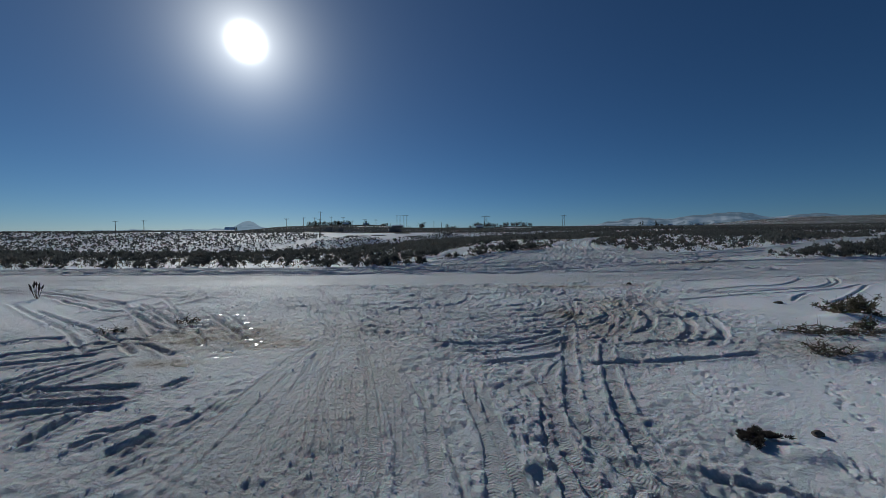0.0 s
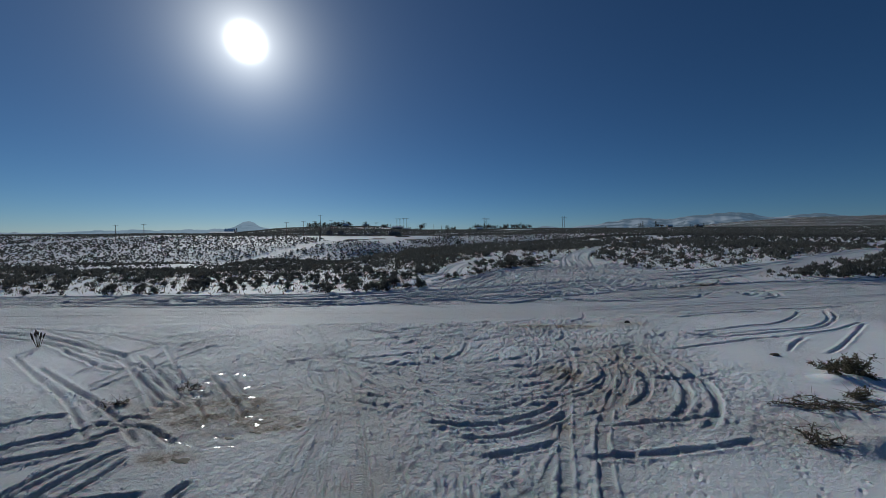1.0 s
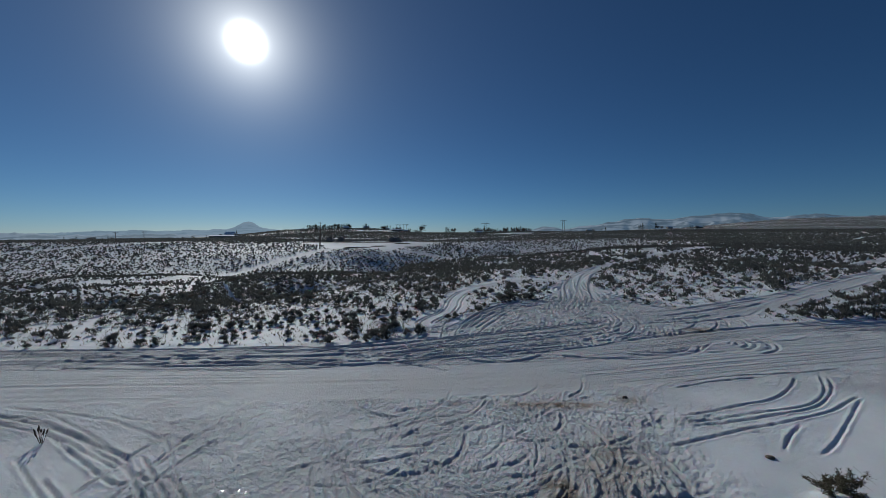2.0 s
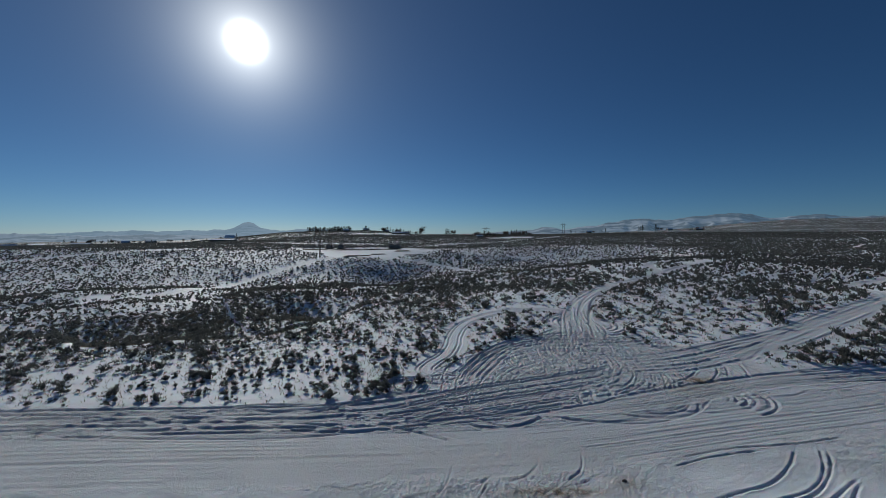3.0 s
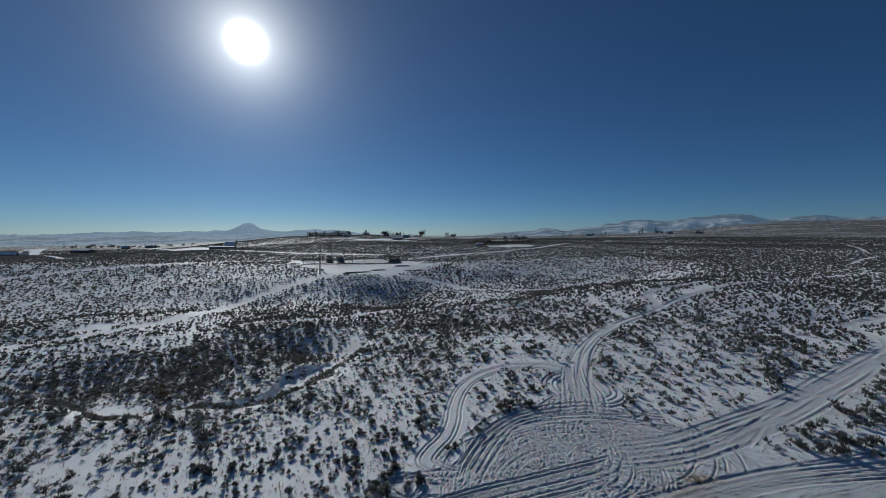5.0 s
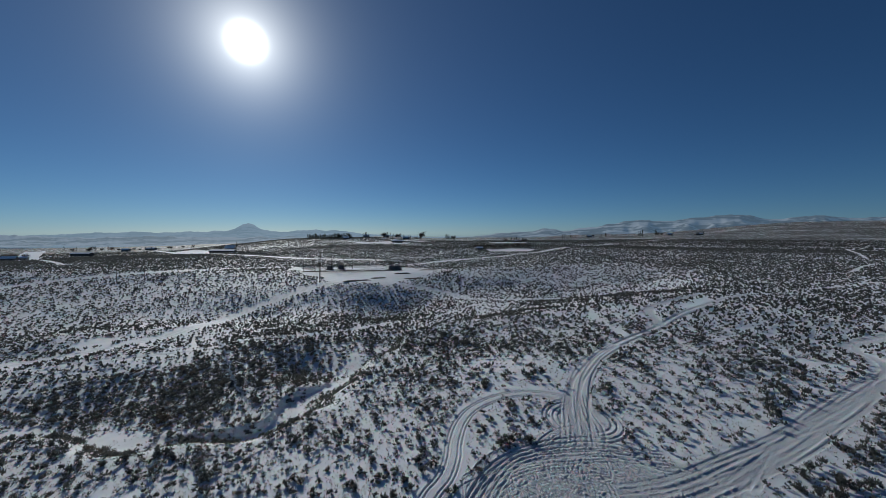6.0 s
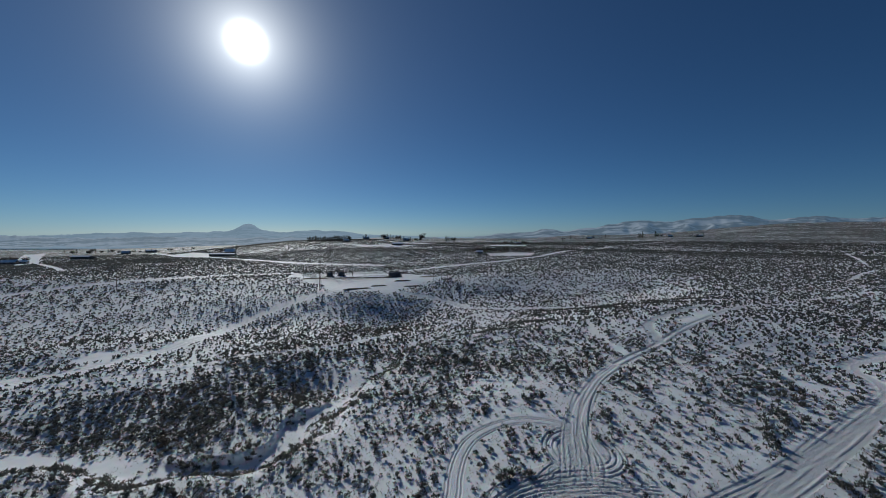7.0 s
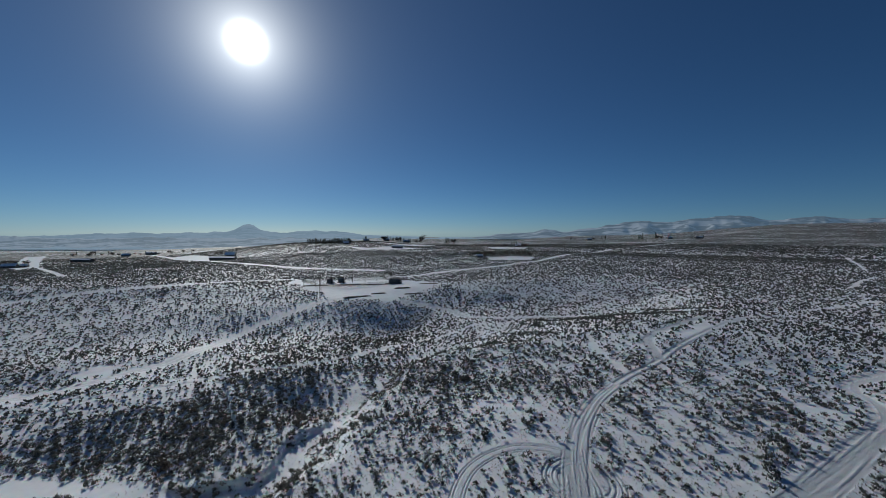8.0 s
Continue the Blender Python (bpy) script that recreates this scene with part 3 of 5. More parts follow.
for L in FAN:
    for k in (-0.24, -0.19, -0.14, -0.09, -0.04, 0.0, 0.05, 0.1, 0.16, 0.22):
        if rng.uniform() < 0.75:
            C = beside(L, k + rng.uniform(-.02, .02))
            a = rng.randint(0, len(C) // 2)
            stamp(C[a:], 0.035, rng.uniform(0.008, 0.018), pile=0.7, smooth=False, crisp=True, tread=rng.choice([0, 0.8, 1.2]))
TREADS = [([(-0.35, 3.73), (-0.39, 4.52), (-0.58, 6.1)], 0.22),
          ([(-0.46, 3.73), (-0.54, 4.52), (-0.81, 6.32)], 0.10),
          ([(0.52, 3.73), (0.65, 4.2), (0.67, 4.64), (0.61, 5.12)], 0.20),
          ([(0.64, 3.73), (0.77, 4.3), (0.8, 4.9), (0.57, 5.44)], 0.12),
          ([(-0.38, 6.44), (-0.28, 5.8), (-0.15, 5.35)], 0.08),
          ([(0.64, 6.86), (0.53, 5.39)], 0.07),
          ([(0.36, 7.23), (0.33, 6.1)], 0.10),
          ([(-0.03, 7.09), (-0.01, 6.1)], 0.10),
          ([(-0.74, 3.73), (-0.85, 4.52), (-1.21, 6.1), (-1.88, 8.45)], 0.16)]
for L, w in TREADS:
    stamp(L, w, 0.018, pile=0.9, tread=1.4, crisp=True, fade=0.3)
# the fan of wheel tracks that runs under the eye
for k in range(26):
    u = rng.uniform(0, 1)
    x0, x1 = -3.6 + 4.3 * u, -3.6 + 2.3 * u
    bow = rng.uniform(-0.25, 0.25)
    L = [(x0 - 0.15 + bow * .3, 2.4), (x0 + rng.uniform(-.1, .1), 3.8), (x0 * .72 + x1 * .28 + bow, 5.4), (x0 * .3 + x1 * .7 + bow, 7.6), (x1 + rng.uniform(-.2, .2), 9.6), (x1 - 0.9 - .6 * u, 13), (x1 - 2.6 - 1.6 * u, 17.5)]
    i, j = rng.randint(0, 2), rng.randint(3, 8)
    stamp(L[i:max(j, i + 3)], rng.choice([0.05, 0.07, 0.12, 0.22]), rng.uniform(0.006, 0.018), pile=0.5, crisp=True, tread=rng.choice([0, 0.8, 1.4]))
for L in ([(0.5, 2.6), (0.55, 3.8), (0.6, 4.8), (0.45, 6.0), (0.42, 6.8)], [(0.8, 2.6), (0.85, 4.0), (0.75, 5.2), (0.66, 6.6)], [(1.1, 2.6), (1.35, 3.8), (1.5, 5.2), (2.2, 7.2), (3.4, 8.6)], [(0.0, 3.6), (-0.1, 4.6), (-0.2, 5.8)]):
    stamp(L, 0.18, 0.018, pile=0.8, tread=1.6, crisp=True)
for L, w in (([(3.9, 11.2), (3.4, 9.8), (2.91, 8.45), (2.58, 7.38), (2.23, 6.32), (1.99, 5.52), (2.0, 5.12), (2.05, 4.6), (2.2, 3.9), (2.5, 2.8)], 0.24),
             ([(6.6, 12.6), (5.2, 10.8), (3.9, 8.66), (3.39, 7.38), (3.01, 6.32), (2.74, 5.52), (2.61, 4.9), (2.55, 4.41), (2.53, 4.05), (2.51, 3.74), (2.7, 2.6)], 0.27),
             ([(1.5, 7.09), (1.64, 6.32), (1.73, 5.52), (1.6, 4.9), (1.58, 4.3), (1.62, 3.74), (1.8, 2.8)], 0.2), ([(1.85, 6.95), (1.88, 6.32), (1.8, 5.6)], 0.16), ([(7.6, 13.8), (5.9, 11.6), (4.7, 9.6)], 0.24)):
    stamp(L, w, 0.024, pile=1.0, tread=2.2, crisp=True)
stamp([(2.67, 4.39), (2.88, 4.15), (3.2, 3.98), (3.66, 3.81), (4.4, 3.5)], 0.10, 0.04, pile=0.5, crisp=True)
for L, w, q in (([(2.77, 7.5), (3.79, 7.66), (5.05, 7.78), (6.34, 8.02), (7.48, 8.26)], 0.18, 0.042), ([(3.5, 8.75), (4.68, 8.93), (6.27, 9.2), (7.43, 9.42)], 0.14, 0.038), ([(0.6, 7.5), (1.34, 7.68), (2.19, 7.96), (2.94, 8.34)], 0.18, 0.048),
                ([(0.2, 8.3), (1.4, 8.4), (2.6, 8.9), (3.6, 9.8)], 0.16, 0.06), ([(-0.6, 9.0), (0.8, 8.9), (2.4, 9.4), (3.6, 10.4)], 0.16, 0.06), ([(0.0, 9.9), (1.4, 9.7), (2.8, 10.4)], 0.16, 0.05)):
    stamp(L, w, q, pile=0.6, crisp=True)
# wide turns on the open snow
WIDE_TURNS = [[(9.8, 14.9), (13.0, 15.9), (16.3, 16.8), (19.1, 17.7), (22.7, 19.5)], [(11.1, 17.1), (14.8, 18.2), (17.6, 19.1), (20.0, 20.6), (21.7, 22.1)], [(11.3, 16.6), (15.0, 17.5), (18.7, 18.4), (21.2, 19.9), (23.5, 22.4)], [(11.3, 16.3), (15.0, 17.1), (18.9, 18.2), (21.9, 20.2), (23.7, 22.1)], [(14.9, 14.1), (16.8, 15.2), (22.3, 19.1)], [(13.8, 14.4), (15.1, 15.5), (16.7, 16.6)], [(9.2, 14.7), (11.1, 15.3), (13.2, 15.9)], [(14.1, 21.3), (17.9, 22.2), (21.8, 22.6), (26.2, 23.4)], [(13.1, 20.4), (15.9, 21.3), (19.6, 22.0)]]
CROSSED_TURNS = [[(-21.2, 17.3), (-19.4, 17.0), (-17.5, 16.3), (-14.7, 14.9), (-12.5, 13.7)], [(-22.0, 18.0), (-19.7, 17.7), (-16.8, 16.4), (-14.1, 15.0), (-12.4, 14.0)], [(-10.9, 13.1), (-10.7, 14.0), (-10.5, 14.9), (-9.9, 15.9)], [(-10.1, 13.8), (-9.8, 14.5), (-9.4, 15.3)], [(-12.5, 14.5), (-12.2, 15.2), (-11.6, 16.1)], [(-10.4, 13.0), (-9.7, 12.4), (-8.9, 11.8)], [(-10.5, 12.3), (-9.3, 11.3), (-8.2, 10.3)], [(-8.7, 12.0), (-8.0, 11.2), (-6.7, 9.8)], [(-7.1, 12.1), (-6.1, 11.0), (-5.5, 10.4)], [(-22.3, 18.2), (-18.1, 17.5), (-15.6, 16.9), (-12.9, 15.8), (-11.5, 15.1)], [(-16.4, 17.5), (-13.7, 16.8), (-11.4, 16.6)], [(-9.9, 13.1), (-9.9, 13.6), (-9.5, 14.7)], [(-11.8, 13.1), (-11.9, 13.6), (-12.0, 14.1)]]
for L in WIDE_TURNS + CROSSED_TURNS:
    stamp(L, rng.uniform(0.10, 0.15), rng.uniform(0.035, 0.06), pile=0.4, crisp=True, fade=0.8)
# paw prints across the untouched snow
PRINT_LINES = [[(5.12, 7.38), (5.0, 6.56), (4.58, 5.7), (3.82, 4.64)], [(12.1, 11.89), (9.96, 9.35), (7.92, 7.38), (6.71, 6.1), (6.11, 5.27), (5.89, 4.84)], [(14.04, 11.89), (10.39, 9.35), (8.44, 7.38), (7.35, 6.1)], [(4.74, 7.71), (4.68, 6.32), (5.36, 6.32), (5.74, 6.1)], [(7.61, 7.71), (6.83, 6.32), (5.88, 5.35)], [(10.63, 11.89), (9.45, 9.88), (7.61, 7.71)], [(5.04, 4.52), (4.76, 4.1), (4.78, 3.92)]]
prints = []
for L in PRINT_LINES:
    C = curve(L, 6)
    for i, (x, y) in enumerate(C):
        if rng.uniform() < 0.35:
            continue
        prints.append((x + 0.06 * (-1) ** i + rng.uniform(-.08, .08), y + rng.uniform(-.1, .1)))
        if rng.uniform() < 0.3:
            prints.append((x - 0.05 * (-1) ** i + rng.uniform(-.03, .03), y + 0.1 + rng.uniform(-.05, .05)))
for x, y in prints:
    pick = np.where((np.abs(NX - x) < 0.25) & (np.abs(NY - y) < 0.25))[0]
    q = ((NX[pick] - x) / 0.032) ** 2 + ((NY[pick] - y) / 0.045) ** 2
    rut[pick] = np.minimum(rut[pick], -0.034 * np.exp(-q * q))

# masks of the surface: trodden and churned snow, dirt, far scrub
# the (-5.8, 7.6) blot paints dark earth together with a clod's shadow
BLOTS = [(-6.0, 9.6, 2.6, 1.6, 0.95), (-4.3, 9.0, 1.2, 0.5, 1.2), (-5.8, 7.6, 0.8, 0.35, 1.0), (-8.9, 9.9, 0.6, 0.3, 0.8), (-1.5, 7.0, 0.9, 4.0, 0.42), (-2.3, 10.0, 1.6, 2.2, 0.40), (4.8, 10.6, 1.9, 2.1, 0.6),
         (6.8, 13.9, 1.4, 1.5, 0.65), (4.2, 12.2, 0.8, 1.0, 1.0), (6.0, 13.0, 1.7, 1.9, 0.6), (3.2, 8.8, 0.8, 0.6, 0.6), (6.0, 18.4, 3.0, 0.45, 0.95), (22.9, 32.0, 1.5, 0.6, 1.3), (20.8, 30.8, 2.4, 1.0, 0.6), (9.0, 8.6, 1.8, 0.8, 0.55), (-75, 55, 8, 2.0, 0.8), (-2, 21.4, 25, 1.4, 0.18), (9.8, 19.0, 1.0, 0.6, 0.7), (-70, 226, 14, 9, 0.75), (-48, 226, 16, 5, 0.6)]
NR = np.hypot(NX, NY)
ICE_POOLS = [(-7.10, 10.47, 0.07, 0.090, -13), (-7.24, 10.93, 0.06, 0.050, -14), (-7.44, 11.50, 0.12, 0.040, -18), (-7.49, 12.22, 0.10, 0.040, 9), (-6.89, 12.22, 0.05, 0.050, -17), (-6.61, 12.14, 0.05, 0.060, 20), (-6.00, 11.14, 0.05, 0.090, -13), (-5.49, 10.47, 0.09, 0.050, -20), (-4.98, 9.35, 0.10, 0.030, 5), (-4.57, 8.97, 0.06, 0.060, -16), (-4.59, 9.21, 0.05, 0.030, 18), (-5.87, 8.88, 0.05, 0.040, 4), (-5.26, 8.37, 0.06, 0.020, -13), (-4.71, 8.03, 0.09, 0.025, 3), (-5.02, 7.99, 0.10, 0.030, 17), (-5.97, 8.18, 0.10, 0.025, -10), (-5.64, 8.06, 0.09, 0.020, -11), (-6.34, 8.29, 0.07, 0.020, -23)]
# the (-5.44, 7.54) pool draws that same earth patch and painted shadow
MUD_POOLS = [(-4.43, 9.06, 0.28, 0.050, 19), (-4.43, 8.62, 0.22, 0.050, -13), (-4.00, 8.79, 0.12, 0.050, -9), (-3.49, 8.88, 0.09, 0.040, 15), (-5.44, 7.54, 0.24, 0.060, -14), (-4.91, 8.37, 0.16, 0.040, -24)]
wob = 3.0 * (grain(NX / 1.7, NY / 1.7, 41) - 0.5)
near_clear = sum(inside(NX + wob + a, NY - wob + b, CLEAR) for a, b in ((-1.2, 0.4), (0.0, -1.2), (1.2, 0.6), (0.0, 0.0))) / 4.0
d_road, _ = near_line(NX, NY, curve(ROAD, 4))
on_road = (1 - ramp(1.9, 2.9, np.abs(d_road))) * (1 - 0.85 * ramp(18, 45, NX))
untouched = np.maximum.reduce([np.exp(-(((NX - 7.0) / 3.2) ** 4 + ((NY - 5.4) / 2.4) ** 4)), np.exp(-(((NX - 13.5) / 4.0) ** 4 + ((NY - 12.5) / 4.0) ** 4)),
                               np.exp(-(((NX - 19) / 6) ** 4 + ((NY - 16.5) / 4) ** 4)), 0.8 * np.exp(-(((NX + 15) / 4.5) ** 4 + ((NY - 12.5) / 3) ** 4))])
churn = near_clear * (1 - 0.85 * untouched) * (1 - 0.55 * on_road) * ramp(-90, -40, NX) * (1 - ramp(60, 110, NX)) * (0.55 + 0.7 * grain(NX * 0.5, NY * 0.5, 3))
heap = np.maximum.reduce([np.exp(-(((NX - x) / a) ** 2 + ((NY - y) / b) ** 2)) for x, y, a, b in ((1.45, 4.7, 0.5, 1.7), (2.15, 4.2, 0.3, 0.9), (2.4, 3.6, 1.2, 0.35), (7.6, 12.4, 2.0, 1.6), (9.5, 17.0, 3.5, 0.8), (-3.9, 5.6, 0.8, 0.8), (3.2, 3.9, 0.5, 0.5))])
for line, half in ((RIGHT, 3.0), (EXIT, 2.0), (LOOP, 1.4)):
    d_way, _ = near_line(NX, NY, curve(line, 4))
    churn = np.maximum(churn, 0.5 * (1 - ramp(half - 0.8, half + 0.8, np.abs(d_way) + 0.3 * wob)))
churn = np.clip(np.maximum(np.maximum(churn, heap), 0.5 * np.clip(berm / 0.04, 0, 1)), 0, 1)
lumps = sum((grain(NX * f, NY * f, k) - 0.5) * a for f, k, a in ((2.1, 1, 0.05), (4.7, 2, 0.042), (9.5, 7, 0.036), (15, 8, 0.022)))
crusted = np.exp(-(((NX + 7.2) / 3.6) ** 4 + ((NY - 6.6) / 2.4) ** 4))
soft = (grain(NX * 0.7, NY * 0.7, 11) - 0.5) * 0.06
for x, y, a, b, v in ((9.5, 7.95, 0.75, 0.4, 0.24), (13.2, 11.7, 0.9, 0.4, 0.16), (4.50, 4.48, 0.34, 0.17, 0.075), (12.6, 9.4, 0.7, 0.4, 0.12)):
    soft = soft + v * np.exp(-(((NX - x) / a) ** 2 + ((NY - y) / b) ** 2) ** 1.4)
lumps = lumps * (1 + 0.25 * ramp(8, 13, NR) - 0.4 * ramp(20, 26, NR))
relief = rut + berm * (1 - 0.6 * on_road) + (churn + 0.9 * heap) * (1 - 0.6 * crusted) * lumps * (1 - 0.6 * press) + soft * (1 - 0.7 * on_road)
for x, y, a, b, turn in ICE_POOLS + MUD_POOLS:
    w = np.exp(-((((NX - x) ** 2 + (NY - y) ** 2) / (max(a, b) + 0.05) ** 2) ** 2))
    relief = relief * (1 - w) - 0.025 * w
dirt = np.zeros(NX.size)
for x, y, a, b, v in BLOTS:
    dirt = np.maximum(dirt, v * np.exp(-((NX - x) / a) ** 2 - ((NY - y) / b) ** 2))
GZ = terrain(GX, GY)
fade_back = ramp(-6, 1.5, NY)
churn = churn * fade_back
GZ[NEAR] += relief * (1 - ramp(150, 240, NR)) * fade_back
GR = np.hypot(GX, GY)
brush = ramp(430, 800, GR) * (0.86 + 0.25 * grain(GX / 160, GY / 160, 21))
brush = brush * np.where(np.degrees(np.arctan2(GX, GY)) < -14, 1 - 0.35 * ramp(1300, 2200, GR), 1.0)
far_bare = np.zeros(GX.size, bool)
for ring in FIELDS:
    far_bare |= inside(GX, GY, ring)
for line, half in ((FAR_ROAD, 4.0), (FAR_LANE, 5.0), (FAR_TRACK, 4.5)):
    d, _ = near_line(GX, GY, curve(line, 4))
    far_bare |= np.abs(d) < half
brush[far_bare] = 0


def sheet(name, X, Y, Z, faces_quads, tris=None):
    me = bpy.data.meshes.new(name)
    V = np.stack([X, Y, Z], 1).astype(np.float32)
    me.vertices.add(len(V))
    me.vertices.foreach_set("co", V.ravel())
    T = np.zeros((0, 3), int) if tris is None else tris
    loops = np.concatenate([faces_quads.ravel(), T.ravel()])
    me.loops.add(len(loops))
    me.loops.foreach_set("vertex_index", loops.astype(np.int32))
    n4, n3 = len(faces_quads), len(T)
    me.polygons.add(n4 + n3)
    me.polygons.foreach_set("loop_start", np.concatenate([np.arange(n4) * 4, n4 * 4 + np.arange(n3) * 3]).astype(np.int32))
    me.polygons.foreach_set("use_smooth", np.ones(n4 + n3, bool))
    me.update(calc_edges=True)
    return me


nr, na = len(RR), len(AZ)
ii, jj = np.meshgrid(np.arange(nr - 1), np.arange(na), indexing="ij")
jn = (jj + 1) % na
quads = np.stack([ii * na + jj, ii * na + jn, (ii + 1) * na + jn, (ii + 1) * na + jj], -1).reshape(-1, 4)
hub = np.stack([np.full(na, nr * na), (np.arange(na) + 1) % na, np.arange(na)], 1)
me = sheet("ground", GX, GY, GZ, quads, hub)


def spread(name, values):
    full = np.zeros(GX.size, np.float32)
    full[NEAR] = values
    me.attributes.new(name, "FLOAT", "POINT").data.foreach_set("value", full)


spread("churn", churn)
spread("dirt", np.clip(dirt, 0, 1.3))
# packed snow; ruts past 28 m greyed further, standing in for their shade
spread("packed_rut_shade", np.clip(1.0 * on_road + (0.5 + 0.3 * ramp(28, 50, NR)) * press + 0.6 * churn, 0, 1))
spread("lug", lug * (NR < 30))
spread("lug_run", lug_run)
me.attributes.new("brush", "FLOAT", "POINT").data.foreach_set("value", brush.astype(np.float32))
me.materials.append(M_GROUND)
ground = tagged(new("ground", me), "snow-covered ground with wheel ruts and muddy patches", "ground", kind="structure")


def height(x, y):
    """The ground's own level."""
    return float(terrain(np.array([x]), np.array([y]))[0])


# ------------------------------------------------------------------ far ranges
def hazed_range_material(name, air, amount):
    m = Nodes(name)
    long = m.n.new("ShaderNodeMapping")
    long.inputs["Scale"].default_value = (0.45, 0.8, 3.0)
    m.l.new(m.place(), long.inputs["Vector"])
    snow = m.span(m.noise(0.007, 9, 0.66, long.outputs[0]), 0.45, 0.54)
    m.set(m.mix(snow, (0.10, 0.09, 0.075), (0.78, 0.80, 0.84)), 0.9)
    # haze put into the ranges as an even blue emission over their colour
    haze_glow = m.n.new("ShaderNodeEmission")
    haze_glow.inputs["Color"].default_value = (*air, 1)
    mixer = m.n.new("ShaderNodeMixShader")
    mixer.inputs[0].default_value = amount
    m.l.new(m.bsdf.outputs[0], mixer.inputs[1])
    m.l.new(haze_glow.outputs[0], mixer.inputs[2])
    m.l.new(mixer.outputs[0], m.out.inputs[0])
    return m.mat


def mountain_range(name, crest, near, far, foot, material, label, seed, hollow=1.25):
    """crest: (tangent of the bearing, height of the crest in metres)."""
    tx = np.linspace(crest[0][0], crest[-1][0], 300)
    top = np.interp(tx, [c[0] for c in crest], [c[1] for c in crest])
    top = top + (grain(tx * 40, tx * 0 + 3, seed + 5) - 0.5) * 14 + (grain(tx * 110, tx * 0 + 9, seed + 6) - 0.5) * 6
    rows = np.linspace(0, 1, 26)
    X, Y, Z = [], [], []
    for u in rows:
        dist = near + (far - near) * u
        up = np.where(u < 0.8, (u / 0.8) ** hollow, 1 - (u - 0.8) * 2.2)
        spur = (grain(tx * 26 + u * 1.5, np.full(tx.size, u * 3.0), seed) - 0.5) * 0.55 + (grain(tx * 70 + u * 3, np.full(tx.size, u * 8.0), seed + 1) - 0.5) * 0.22
        rise = (top - foot) * np.clip(up + spur * min(u, 0.8 - min(u, 0.8)) * 1.8, 0, 1.02)
        X.append(tx * dist), Y.append(np.full(tx.size, dist)), Z.append(foot + rise)
    n = tx.size
    a, b = np.meshgrid(np.arange(len(rows) - 1), np.arange(n - 1), indexing="ij")
    q = np.stack([a * n + b, a * n + b + 1, (a + 1) * n + b + 1, (a + 1) * n + b], -1).reshape(-1, 4)
    mesh = sheet(name, np.concatenate(X), np.concatenate(Y), np.concatenate(Z), q)
    mesh.materials.append(material)
    return tagged(new(name, mesh), label, "mountain range", kind="structure")


def crest_of(pairs, dist):
    return [((x - 784) / 645.3, 35 + (412.2 - y) / 645.3 * dist) for x, y in pairs]


LEFT_CREST = crest_of([(x, y + 2) for x, y in [(-160, 413), (0, 415), (60, 416), (130, 413), (180, 411), (250, 410), (300, 411), (340, 409.5), (380, 409), (405, 407.5), (420, 403.5), (431, 398.5), (440, 396.5), (450, 398.8), (461, 404.5), (477, 408), (500, 409.5),
                       (560, 407), (610, 409), (640, 413), (700, 415), (760, 418), (860, 419)]], 4100)
RIGHT_CREST = crest_of([(840, 418), (930, 412), (960, 407), (1000, 410), (1050, 404), (1090, 396), (1140, 391), (1190, 393), (1240, 387), (1290, 382), (1325, 384), (1360, 390), (1410, 386), (1455, 382),
                        (1500, 388), (1568, 385), (1760, 386)], 3500)
# each range takes its own haze colour and share of emission
mountain_range("mountain_range", LEFT_CREST, 2050, 4250, -56, hazed_range_material("hazy_hills", (0.33, 0.47, 0.63), 0.86), "hazy blue mountains and valley with a pointed butte", 31, 4.0)
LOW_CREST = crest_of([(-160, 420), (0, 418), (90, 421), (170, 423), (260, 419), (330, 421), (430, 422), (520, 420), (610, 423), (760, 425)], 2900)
mountain_range("mountain_range", LOW_CREST, 2000, 3000, -58, hazed_range_material("valley_hills_hazed", (0.30, 0.42, 0.57), 0.66), "low hazy foothills with white snow fields", 37, 2.4)
mountain_range("mountain_range", RIGHT_CREST, 2650, 3700, -10, hazed_range_material("snowy_hills_hazed", (0.20, 0.31, 0.45), 0.60), "brown hills streaked with snow under haze", 44)

# ------------------------------------------------------------------ sagebrush
def bush_template(seed, blades, stretch, size, fat=1.0):
    """Leaf blades of one low bush of about one metre: triangles (n, 3, 3)."""
    r = np.random.RandomState(seed)
    lobes = r.randint(6, 10)
    la = r.uniform(0, 2 * np.pi, lobes)
    lr = r.uniform(0.05, 0.42, lobes) * (1.0 if blades > 30 else 0.62)
    lc = np.stack([lr * np.cos(la), lr * np.sin(la), r.uniform(0.12, 0.42, lobes) * (1.15 - lr)], 1)
    ls = r.uniform(0.14, 0.27, lobes)
    k = r.randint(0, lobes, blades)
    v = r.normal(size=(blades, 3))
    v[:, 2] = np.abs(v[:, 2]) * 0.9 - 0.25
    v /= np.linalg.norm(v, axis=1)[:, None]
    c = lc[k] + v * ls[k][:, None] * r.uniform(0.2, 1.0, blades)[:, None]
    c[:, 2] = np.maximum(c[:, 2], 0.02)
    out = v * 0.7 + np.array([0, 0, 0.55]) + c * np.array([0.8, 0.8, 0.2]) + r.normal(size=(blades, 3)) * 0.25
    out /= np.linalg.norm(out, axis=1)[:, None]
    side = np.cross(out, r.normal(size=(blades, 3)))
    side /= np.linalg.norm(side, axis=1)[:, None]
    ln = size * r.uniform(0.7, 1.5, blades)[:, None] * stretch
    w = size * fat * r.uniform(0.25, 0.5, blades)[:, None]
    return np.stack([c - side * w - out * ln * 0.3, c + side * w - out * ln * 0.3, c + out * ln], 1)


